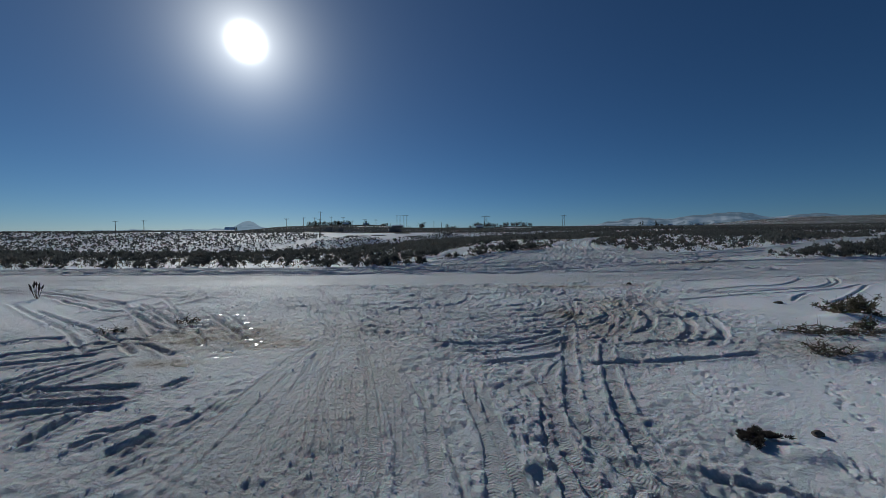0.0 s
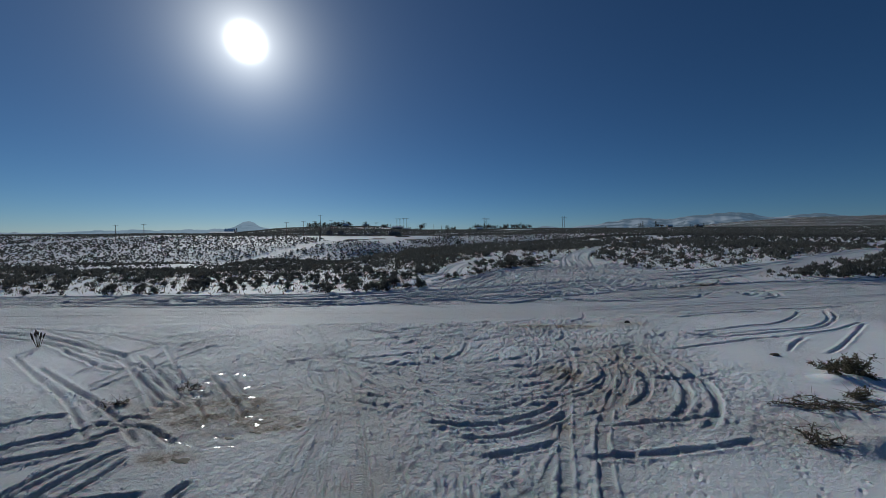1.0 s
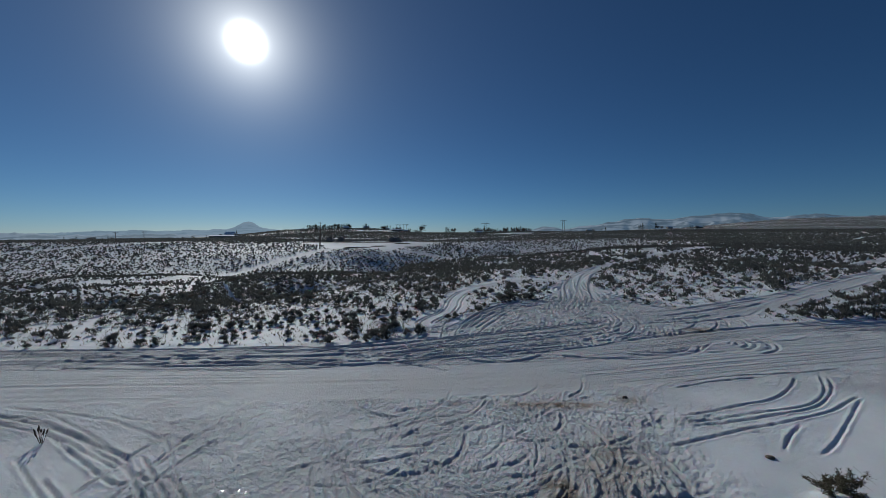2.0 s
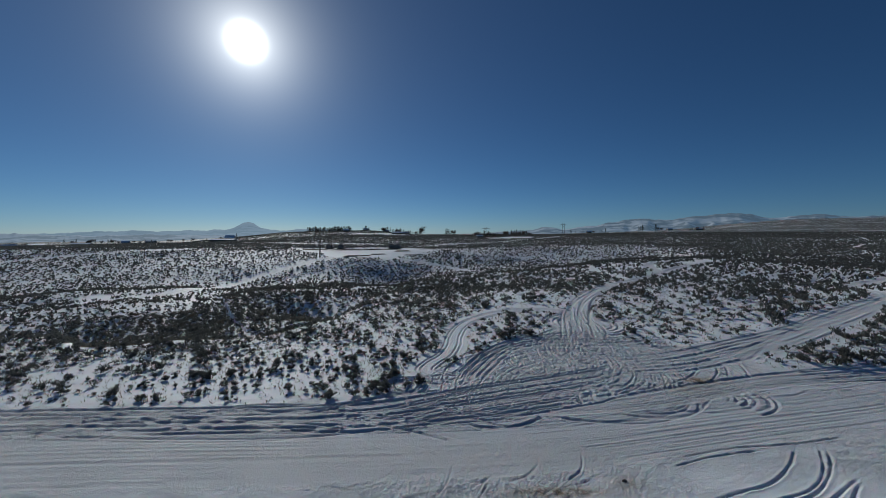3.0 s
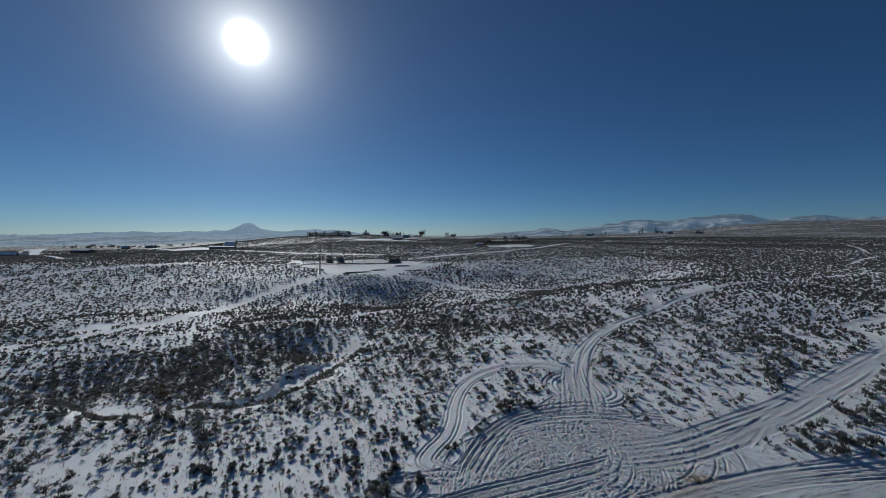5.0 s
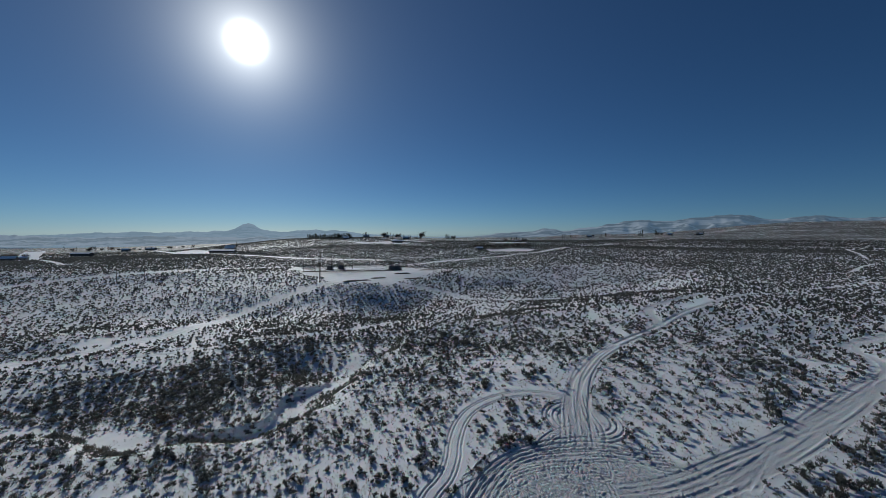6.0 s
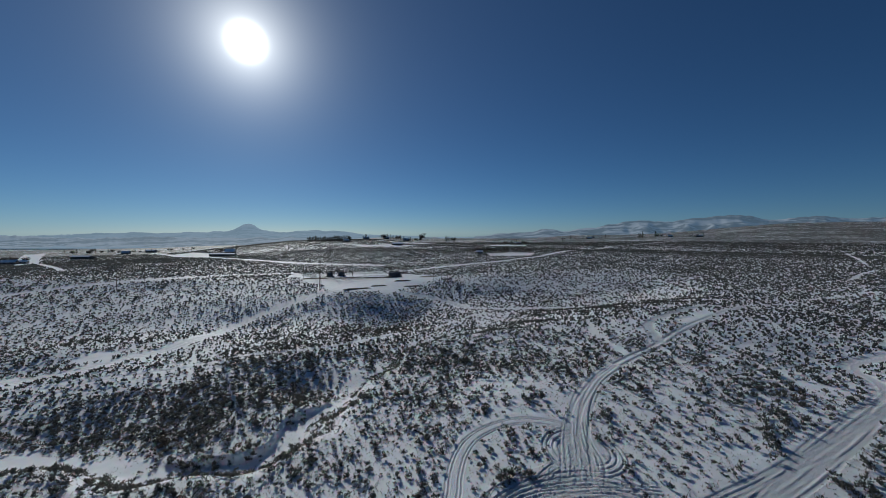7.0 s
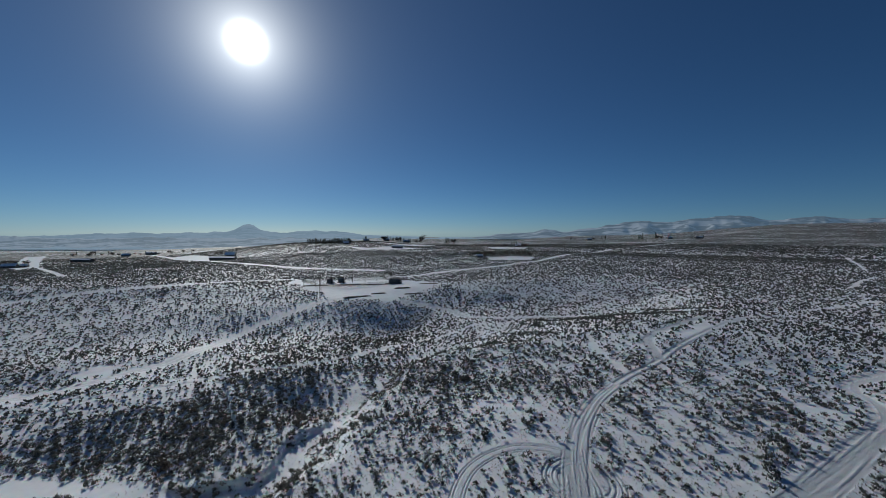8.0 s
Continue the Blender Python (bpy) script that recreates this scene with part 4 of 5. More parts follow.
def triangles(name, T, material):
    """A mesh of loose triangles."""
    n = len(T)
    m = bpy.data.meshes.new(name)
    m.vertices.add(n * 3)
    m.vertices.foreach_set("co", T.reshape(-1).astype(np.float32))
    m.loops.add(n * 3)
    m.loops.foreach_set("vertex_index", np.arange(n * 3, dtype=np.int32))
    m.polygons.add(n)
    m.polygons.foreach_set("loop_start", (np.arange(n) * 3).astype(np.int32))
    m.update(calc_edges=True)
    m.materials.append(material)
    return m


def scatter(r0, r1, density, seed):
    r = np.random.RandomState(seed)
    half = radians(54)
    n = int(half * (r1 * r1 - r0 * r0) * density * 2.6)
    a = r.uniform(-half, half, n)
    q = np.sqrt(r.uniform(r0 * r0, r1 * r1, n))
    X, Y = q * np.sin(a), q * np.cos(a)
    keep = ~cleared(X, Y)
    d, s = near_line(X, Y, GULLY)
    thick = 0.52 + 0.28 * ramp(70, 130, np.hypot(X, Y)) + (0.95 - 0.45 * ramp(70, 130, np.hypot(X, Y))) * grain(X / 7, Y / 7, 3) * grain(X / 23 + 5, Y / 23, 4) * 2.0
    thick += 0.75 * ramp(3, 10, d) * (1 - ramp(30, 60, d)) * (0.4 + 0.6 * ramp(-72, -48, X)) * (1 - ramp(-12, 8, X)) * ramp(-150, -100, X)
    thick *= 1 + 0.1 * ramp(8, 30, np.degrees(np.arctan2(X, Y))) * ramp(120, 180, np.hypot(X, Y))
    thick *= 1 + 0.35 * ramp(200, 280, np.hypot(X, Y))
    thick *= 1 - 0.15 * ramp(115, 140, Y) * (1 - ramp(185, 200, Y)) * (1 - ramp(-75, -45, X))
    thick *= np.where((np.abs(d + 1.3 * np.sin(s * 0.17 + 0.6)) < 1.3 + 2.2 * ramp(175, 195, s) * (1 - ramp(208, 222, s))) & (s < 266), 0.14, 1.0)
    for ring in THIN_SNOW:
        thick *= np.where(inside(X, Y, ring), 0.35, 1.0)
    keep &= r.uniform(0, 1, n) < thick / 2.6
    return X[keep], Y[keep], r


def bush_field(name, r0, r1, density, blades, size, seed, low, high, tall=1.0, label="", skip=0):
    X, Y, r = scatter(r0, r1, density, seed)
    order = np.argsort(np.hypot(X, Y))[skip:]
    X, Y = X[order], Y[order]
    Z = terrain(X, Y)
    temps = [bush_template(seed * 50 + k, blades, (1.05 if blades > 30 else 0.85) * tall, size, 1.35 if blades > 30 else 1.8) for k in range(10)]
    T = []
    kind = r.randint(0, 10, X.size)
    big = low + (high - low) * r.uniform(0, 1, X.size) ** 1.6
    spin = r.uniform(0, 2 * np.pi, X.size)
    for k in range(10):
        m = kind == k
        c, s_, g = np.cos(spin[m]), np.sin(spin[m]), big[m]
        t = temps[k]
        x = (t[None, :, :, 0] * c[:, None, None] - t[None, :, :, 1] * s_[:, None, None]) * g[:, None, None] + X[m][:, None, None]
        y = (t[None, :, :, 0] * s_[:, None, None] + t[None, :, :, 1] * c[:, None, None]) * g[:, None, None] + Y[m][:, None, None]
        z = t[None, :, :, 2] * g[:, None, None] * tall + Z[m][:, None, None] - 0.03
        T.append(np.stack([x, y, z], -1).reshape(-1, 3, 3))
    ob = new(name, triangles(name, np.concatenate(T), M_SAGE))
    return tagged(ob, label, "sagebrush", kind="stuff")


# the nearest bushes, one by one
def twig(a, b, r0, r1, sides=4):
    """A tapered stick as triangles."""
    a, b = np.asarray(a, float), np.asarray(b, float)
    n = b - a
    n = n / (np.linalg.norm(n) + 1e-9)
    u = np.cross(n, (0.31, 0.87, 0.41))
    u /= np.linalg.norm(u)
    v = np.cross(n, u)
    T = []
    for k in range(sides):
        p, q = (2 * np.pi * (k + d) / sides for d in (0, 1))
        e, f = u * math.cos(p) + v * math.sin(p), u * math.cos(q) + v * math.sin(q)
        T += [[a + e * r0, a + f * r0, b + f * r1], [a + e * r0, b + f * r1, b + e * r1]]
    return T


def part(name, mesh, parent, label=""):
    ob = new(name, mesh)
    ob.parent = parent
    return tagged(ob, label)


def thing(name, x, y, z, label, category, group=""):
    ob = new(name)
    ob.empty_display_size = 0.2
    ob.location = (x, y, z)
    return tagged(ob, label, category, group)


def sage_meshes(seed, blades):
    leaf = bush_template(seed, blades, 1.35, 0.06)
    leaf[:, :, 2] *= 1.25
    r = np.random.RandomState(seed)
    sticks = []
    for k in range(14):
        a, q = r.uniform(0, 6.28), r.uniform(0.1, 0.45)
        sticks += twig((0.05 * math.cos(a), 0.05 * math.sin(a), -0.05), (q * math.cos(a), q * math.sin(a), r.uniform(0.3, 0.62)), 0.022, 0.006, 3)
    return triangles("foliage", leaf, M_SAGE), triangles("stems", np.array(sticks), M_WOOD)


SAGE = []
for k in range(9):
    b = thing("sagebrush_bush", 0, -30 - 3 * k, -0.02, "grey-green sagebrush bush standing in the snow", "bush", "sagebrush bushes")
    leaf, wood = sage_meshes(900 + k, 420)
    part("foliage", leaf, b)
    part("woody_stem", wood, b)
    SAGE.append(b)
FORK_BUSHES = [(8.2, 44.6, 2.3), (7.2, 44.2, 1.8), (11, 44.8, 1.4), (9.8, 45.8, 1.2), (4.9, 47, 1.3), (5.6, 48.3, 1.2), (4.7, 49.6, 1.2), (6.6, 49.9, 1.4), (9, 51.1, 1.5), (9.2, 48.7, 1.7), (11.9, 51.5, 1.1),     (10.7, 53.7, 0.9), (12.7, 48.4, 1), (12.3, 49.8, 1.1), (36.3, 36.5, 1.7), (37.7, 35.8, 1.9), (39.1, 35.6, 1.9), (40.6, 36.4, 2.2), (42.4, 36.4, 2), (44, 36.8, 1.8), (40.2, 39.4, 1.6)]
EDGE_BUSHES = [(38.5, 38.4, 1.5),     (41.7, 37.9, 1.8), (47.7, 42.4, 1.5), (46, 40.2, 1.4), (49.5, 41.6, 1.6), (-2.1, 39.7, 1.6), (-0.7, 41.2, 1.5), (-4.9, 31, 1.2), (-5.9, 30.6, 1.3), (-1.2, 44.9, 1.4), (-2.6, 43.5, 1.5), (6.8, 61.1, 1.5),     (5.3, 60.8, 1.3), (15.9, 63.9, 1.7), (17.5, 64.3, 1.8), (14.4, 64.2, 1.3), (16.8, 65.4, 1.5)]
BX, BY, brand = scatter(26, 62, 0.95, 1)
order = np.argsort(np.hypot(BX, BY))[:250]
spots = [(x, y, 0.8 * g) for x, y, g in FORK_BUSHES + EDGE_BUSHES] + [(float(BX[k]), float(BY[k]), 0.3 + 0.85 * brand.uniform() ** 1.6) for k in order]
for k, (x, y, g) in enumerate(spots):
    src = SAGE[k % 9]
    m = pose(x, y, height(x, y) - 0.03, 0, 0, brand.uniform(0, 360)) @ Matrix.Diagonal((g, g, g * brand.uniform(0.85, 1.2), 1))
    if k < 9:
        src.matrix_basis = m
    else:
        c = copy_thing(src, Matrix.Identity(4))
        c.matrix_basis = m

bush_field("sagebrush_scrub", 26, 62, 0.95, 84, 0.095, 1, 0.3, 1.3, 1.2, "dense grey-green sagebrush scrub growing out of the snow", skip=250)
bush_field("sagebrush_scrub", 62, 112, 1.0, 36, 0.15, 4, 0.4, 1.5, 1.2, "dense grey-green sagebrush scrub on the snowy flat")
bush_field("sagebrush_scrub", 112, 220, 0.68, 9, 0.29, 2, 0.45, 1.3, 1.15, "grey-green sagebrush scrub on the snowy slopes")
bush_field("sagebrush_scrub", 220, 520, 0.36, 3, 0.46, 3, 0.8, 1.8, 0.9, "distant dark sagebrush scrub on the snowy plain")
bush_field("sagebrush_scrub", 520, 820, 0.07, 3, 0.6, 5, 1.2, 2.4, 0.7, "far dark sagebrush scrub out on the snowy plain")
M_STRAW = foliage_material("dry_straw", (0.12, 0.10, 0.07), (0.32, 0.26, 0.17))


def grass_tufts(r0, r1, density, seed):
    """Thin dry blades that poke through the snow among the bushes."""
    X, Y, r = scatter(r0, r1, density, seed)
    n = X.size
    P = np.repeat(np.stack([X, Y, terrain(X, Y) - 0.02], 1), 3, 0) + r.normal(size=(n * 3, 3)) * np.array([0.10, 0.10, 0])
    g = r.uniform(0.10, 0.32, (n * 3, 1))
    d = r.normal(size=(n * 3, 3)) * np.array([0.5, 0.5, 0]) + np.array([0, 0, 1])
    e = r.normal(size=(n * 3, 3)) * np.array([1, 1, 0])
    e = e / np.linalg.norm(e, axis=1)[:, None] * 0.07
    ob = new("dry_grass", triangles("dry_grass", np.stack([P - e * g * 2, P + e * g * 2, P + d * g], 1), M_STRAW))
    return tagged(ob, "thin dry grass blades poking through the snow", "grass", kind="stuff")


grass_tufts(26, 95, 3.6, 77)

# ------------------------------------------------------------------ more materials
M_POLE = plain("weathered_pole_wood", (0.075, 0.06, 0.05), (0.16, 0.13, 0.11), 3.0)
M_NEEDLE = foliage_material("conifer_needles", (0.020, 0.030, 0.018), (0.065, 0.085, 0.05))
M_TWIG = foliage_material("bare_twigs", (0.05, 0.042, 0.036), (0.12, 0.10, 0.085))
M_STICK = plain("dry_stick", (0.13, 0.105, 0.08), (0.27, 0.225, 0.18), 12.0)
M_DEAD = foliage_material("dead_branch_needles", (0.060, 0.058, 0.040), (0.19, 0.165, 0.11), 8.0)
M_EARTH = plain("dark_heaped_earth", (0.07, 0.06, 0.05), (0.20, 0.165, 0.135), 1.2, 0.95, 0.8, 0.15)
M_SNOW = plain("clean_snow", (0.80, 0.82, 0.86), (0.87, 0.88, 0.90), 4.0, 0.7, 0.5, 0.02)
M_WALL = plain("painted_siding", (0.20, 0.19, 0.18), (0.30, 0.28, 0.26), 2.0)
M_DARKWALL = plain("dark_board_siding", (0.09, 0.08, 0.075), (0.15, 0.13, 0.12), 2.0)
M_GLASS = plain("dark_window_glass", (0.02, 0.025, 0.03), (0.03, 0.035, 0.04), 1.0, 0.08)
M_CERAMIC = plain("brown_insulator", (0.10, 0.05, 0.03), (0.14, 0.07, 0.05), 6.0, 0.3)
ice = Nodes("wet_ice")
ice.bump(ice.noise(5.0, 4), 0.35, 0.03)
M_ICE = ice.set(ice.mix(ice.noise(3.0), (0.30, 0.29, 0.28), (0.55, 0.55, 0.56)), 0.30, Specular_IOR_Level=1.0)
mud = Nodes("muddy_water")
mud.bump(mud.noise(9.0, 4), 0.2, 0.01)
M_MUD = mud.set(mud.mix(mud.noise(4.0), (0.035, 0.027, 0.018), (0.075, 0.058, 0.038)), 0.6, Specular_IOR_Level=0.08)


def solid(name, bm, material, smooth=False):
    mesh = bpy.data.meshes.new(name)
    bmesh.ops.recalc_face_normals(bm, faces=bm.faces)
    bm.to_mesh(mesh)
    bm.free()
    if smooth:
        mesh.polygons.foreach_set("use_smooth", [True] * len(mesh.polygons))
    mesh.materials.append(material)
    return mesh


def rod(bm, a, b, r0, r1, sides=8):
    a, b = Vector(a), Vector(b)
    turn = (b - a).to_track_quat("Z", "Y").to_matrix().to_4x4()
    bmesh.ops.create_cone(bm, cap_ends=True, segments=sides, radius1=r0, radius2=r1, depth=(b - a).length, matrix=Matrix.Translation((a + b) / 2) @ turn)


def box(bm, x0, x1, y0, y1, z0, z1, bevel=0.0):
    m = Matrix.Translation(((x0 + x1) / 2, (y0 + y1) / 2, (z0 + z1) / 2)) @ Matrix.Diagonal((x1 - x0, y1 - y0, z1 - z0, 1))
    made = bmesh.ops.create_cube(bm, size=1, matrix=m)
    if bevel:
        edges = list({e for v in made["verts"] for e in v.link_edges})
        bmesh.ops.bevel(bm, geom=edges, offset=bevel, segments=1, affect="EDGES")


# ------------------------------------------------------------------ power line poles
def utility_pole(h, arms):
    p = thing("utility_pole", 0, 0, 0, "tall weathered wooden utility pole with a crossarm", "utility pole", "utility poles")
    bm = bmesh.new()
    rod(bm, (0, 0, -0.8), (0, 0, h), 0.17, 0.11, 10)
    part("pole", solid("pole", bm, M_POLE, True), p)
    for k in range(arms):
        z = h - 0.35 - 0.9 * k
        bm = bmesh.new()
        box(bm, -1.25, 1.25, 0.10, 0.22, z - 0.06, z + 0.06, 0.012)
        arm = part("crossarm", solid("crossarm", bm, M_POLE), p)
        for x in (-1.1, -0.45, 0.45, 1.1):
            bm = bmesh.new()
            rod(bm, (x, 0.16, z + 0.05), (x, 0.16, z + 0.26), 0.05, 0.03, 6)
            part("insulator", solid("insulator", bm, M_CERAMIC), arm)
        bm = bmesh.new()
        rod(bm, (-0.75, 0.16, z - 0.05), (0, 0.12, z - 0.7), 0.02, 0.02, 5)
        rod(bm, (0.75, 0.16, z - 0.05), (0, 0.12, z - 0.7), 0.02, 0.02, 5)
        part("brace", solid("brace", bm, M_POLE), p)
    return p


POLES = [(-179.3, 200, 10.4), (-164.8, 201.3, 9.6), (-90.2, 210.5, 9.4), (-69.2, 206.5, 13), (-65.4, 193.3, 10.3), (-83.5, 218.7, 9), (-76.9, 219.1, 9), (-70.3, 230, 10.3), (-63.7, 233.3, 9.7), (-59.4, 239.2, 8.5),
    (-51.2, 239.5, 9.3), (-45.4, 247.8, 8.8), (-31.9, 253.5, 11.7), (-29.8, 253.5, 11.7), (-26.5, 247.7, 12.2), (-24.5, 247.7, 11.5), (-5.4, 218.8, 7.6), (-0.9, 222.1, 7.1), (2.9, 228, 5.5), (10, 230.4, 5.2)]
base_poles = {}
for k, (x, y, h) in enumerate(POLES):
    key = (round(h), 1 if h > 8 else 0)
    m = pose(x, y, height(x, y), 0, 0, 20 + 7 * (k % 5))
    if key in base_poles:
        copy_thing(base_poles[key], m)
    else:
        base_poles[key] = utility_pole(key[0], key[1])
        base_poles[key].matrix_basis = m


def h_frame(x, y, h):
    p = thing("power_pylon", x, y, height(x, y), "wooden H-frame power pylon with one long crossarm", "pylon", "H-frame pylons")
    for side in (-1.2, 1.2):
        bm = bmesh.new()
        rod(bm, (side, 0, -0.8), (side, 0, h), 0.22, 0.15, 10)
        part("pole", solid("pole", bm, M_POLE, True), p)
    bm = bmesh.new()
    box(bm, -3.6, 3.6, -0.14, 0.14, h - 1.2, h - 0.9, 0.02)
    arm = part("crossarm", solid("crossarm", bm, M_POLE), p)
    for q in (-3.3, 0.0, 3.3):
        bm = bmesh.new()
        rod(bm, (q, 0, h - 1.2), (q, 0, h - 2.3), 0.08, 0.06, 6)
        part("insulator", solid("insulator", bm, M_CERAMIC), arm)
    for s_ in (-1, 1):
        bm = bmesh.new()
        rod(bm, (-1.2 * s_, 0, h - 5.5), (1.2 * s_, 0, h - 2.2), 0.06, 0.06, 6)
        part("brace", solid("brace", bm, M_POLE), p)
    return p


h_frame(38.5, 330.5, 13.5)
h_frame(148.9, 451.3, 15.0)

# ------------------------------------------------------------------ trees
def conifer(seed, h):
    r = np.random.RandomState(seed)
    t = thing("conifer_tree", 0, 0, 0, "tall dark green conifer in a windbreak row", "conifer", "windbreak conifers")
    part("trunk", triangles("trunk", np.array(twig((0, 0, -0.4), (0, 0, h * 0.9), 0.03 * h, 0.01 * h, 6)), M_WOOD), t)
    n = 220
    u = r.uniform(0, 1, n) ** 0.8
    z = h * (0.08 + 0.92 * u)
    w = h * 0.20 * (1 - u) ** 0.8 * r.uniform(0.3, 1.15, n) + 0.05 * h * (1 - u)
    a = r.uniform(0, 6.283, n)
    c = np.stack([w * np.cos(a), w * np.sin(a), z], 1)
    out = np.stack([np.cos(a), np.sin(a), r.uniform(-0.5, 0.3, n)], 1)
    side = np.stack([-np.sin(a), np.cos(a), r.uniform(-.3, .3, n)], 1)
    g = h * r.uniform(0.03, 0.075, n)[:, None]
    part("crown", triangles("crown", np.stack([c - side * g * 0.7 - out * g, c + side * g * 0.7 - out * g, c + out * g], 1), M_NEEDLE), t)
    return t


def bare_tree(seed, h, label):
    r = np.random.RandomState(seed)
    t = thing("leafless_tree", 0, 0, 0, label, "tree", "leafless trees")
    T = twig((0, 0, -0.4), (0, 0, h * 0.35), 0.035 * h, 0.025 * h, 6)
    tips = []
    for k in range(7):
        a = 2 * np.pi * k / 7 + r.uniform(-.3, .3)
        p = np.array([0, 0, h * r.uniform(0.2, 0.36)])
        q = p + np.array([math.cos(a), math.sin(a), r.uniform(0.8, 1.7)]) * h * r.uniform(0.2, 0.32)
        T += twig(p, q, 0.018 * h, 0.009 * h, 4)
        tips.append(q)
    part("trunk", triangles("trunk", np.array(T), M_WOOD), t)
    n = 520
    c = np.array(tips)[r.randint(0, 7, n)] + r.normal(size=(n, 3)) * h * np.array([0.12, 0.12, 0.13])
    c[:, 2] = np.maximum(c[:, 2], 0.08 * h)
    d = r.normal(size=(n, 3)) + np.array([0, 0, 0.6])
    d /= np.linalg.norm(d, axis=1)[:, None]
    e = np.cross(d, r.normal(size=(n, 3)))
    e /= np.linalg.norm(e, axis=1)[:, None]
    ln = h * r.uniform(0.05, 0.13, n)[:, None]
    part("crown", triangles("crown", np.stack([c - e * ln * 0.22, c + e * ln * 0.22, c + d * ln * 1.4], 1), M_TWIG), t)
    return t


trnd = random.Random(12)
CONIFERS = [conifer(k, 8.0) for k in range(4)]
BARE = [bare_tree(60 + k, 7.0, "dark leafless tree standing on the snowy plain") for k in range(3)]
used = set()


def plant(pool, x, y, g, wide=1.0):
    k = trnd.randrange(len(pool))
    z = height(x, y)
    m = pose(x, y, z - 0.1, 0, 0, trnd.uniform(0, 360)) @ Matrix.Diagonal((g * wide, g * wide, g, 1))
    ob = pool[k]
    if ob.name in used:
        ob = copy_thing(ob, Matrix.Identity(4))
    used.add(ob.name)
    ob.matrix_basis = m


def bearing(px, dist):
    """A plan point at that depth, by its sideways tangent."""
    return px * dist, dist


for k in range(44):
    x, y = bearing(-0.370 + 0.118 * k / 43 + trnd.uniform(-.002, .002), 690 + trnd.uniform(-8, 8))
    plant(CONIFERS, x, y, trnd.uniform(0.7, 1.3), 2.0)
for lo, hi, n, dist, g in ((-0.222, -0.20, 4, 760, 1.2), (-0.168, -0.06, 17, 960, 1.5), (0.005, 0.035, 6, 900, 1.6), (0.17, 0.235, 9, 640, 1.0), (0.535, 0.548, 3, 960, 1.8), (0.58, 0.60, 3, 960, 1.8), (0.655, 0.72, 5, 960, 1.0), (0.34, 0.46, 6, 1150, 1.4)):
    for k in range(n):
        x, y = bearing(lo + (hi - lo) * (k + trnd.uniform(0, .8)) / n, dist + trnd.uniform(-12, 12))
        plant(CONIFERS if trnd.random() < 0.7 else BARE, x, y, g * trnd.uniform(0.6, 1.25), 1.2)
x, y = bearing(-0.0575, 950)
plant(BARE, x, y, 3.0)
for tx, dist, g in ((0.075, 420, .9), (0.09, 422, 1.1), (0.105, 418, 1.3), (0.118, 424, 1.4), (0.13, 420, 1.2), (0.142, 416, 1.0), (0.158, 423, 0.9), (0.172, 420, 1.2), (0.19, 418, 1.0), (0.205, 415, 1.1), (0.222, 412, 1.0), (0.236, 409, .9)):
    plant(BARE, tx * dist, dist + trnd.uniform(-3, 3), g * trnd.uniform(0.6, 0.95), 0.9)
    plant(CONIFERS, tx * dist + 3, dist + trnd.uniform(-3, 4), g * trnd.uniform(0.4, 0.85), 1.3)
for tx, dist, n in ((-1.00, 640, 5), (-0.93, 660, 8), (-0.82, 680, 6), (-0.60, 570, 6), (-1.17, 470, 3), (-0.72, 720, 5)):
    for k in range(n):
        x, y = bearing(tx - 0.05 + 0.1 * (k + trnd.random()) / n, dist + trnd.uniform(-15, 15))
        plant(BARE if trnd.random() < 0.6 else CONIFERS, x, y, trnd.uniform(0.5, 1.1), 1.2)

# ------------------------------------------------------------------ far houses and sheds
def house(x, y, length, depth, eaves, ridge, turn, wall, label):
    length, depth = length * 0.72, depth * 0.8
    h = thing("house", x, y, height(x, y) - 0.2, label, "house", "houses on the plain")
    h.rotation_euler = (0, 0, radians(turn))
    l, d = length / 2, depth / 2
    bm = bmesh.new()
    pts = [(-l, -d, 0), (l, -d, 0), (l, d, 0), (-l, d, 0), (-l, -d, eaves), (l, -d, eaves), (l, d, eaves), (-l, d, eaves), (-l, 0, ridge), (l, 0, ridge)]
    v = [bm.verts.new(p) for p in pts]
    for f in ((0, 1, 5, 4), (2, 3, 7, 6), (1, 2, 6, 9, 5), (3, 0, 4, 8, 7), (0, 3, 2, 1)):
        bm.faces.new([v[k] for k in f])
    part("wall", solid("wall", bm, wall), h)
    for s_ in (-1, 1):
        bm = bmesh.new()
        o, e = 0.5, (ridge - eaves) / d * 0.5
        q = [(-l - o, s_ * (d + 0.5), eaves - e), (l + o, s_ * (d + 0.5), eaves - e), (l + o, 0, ridge), (-l - o, 0, ridge)]
        low = [bm.verts.new(p) for p in q]
        top = [bm.verts.new((a, b, c + 0.32)) for a, b, c in q]
        bm.faces.new(low), bm.faces.new(top)
        for k in range(4):
            bm.faces.new((low[k], low[(k + 1) % 4], top[(k + 1) % 4], top[k]))
        part("roof", solid("roof", bm, M_SNOW), h, "snow-covered roof slope")
    n = max(2, int(length // 5))
    for k in range(n):
        c = -l + length * (k + 0.5) / n
        bm = bmesh.new()
        box(bm, c - 0.6, c + 0.6, -d - 0.06, -d + 0.05, 1.0, min(2.2, eaves - 0.2))
        part("window" if k else "door", solid("window", bm, M_GLASS), h)
    return h


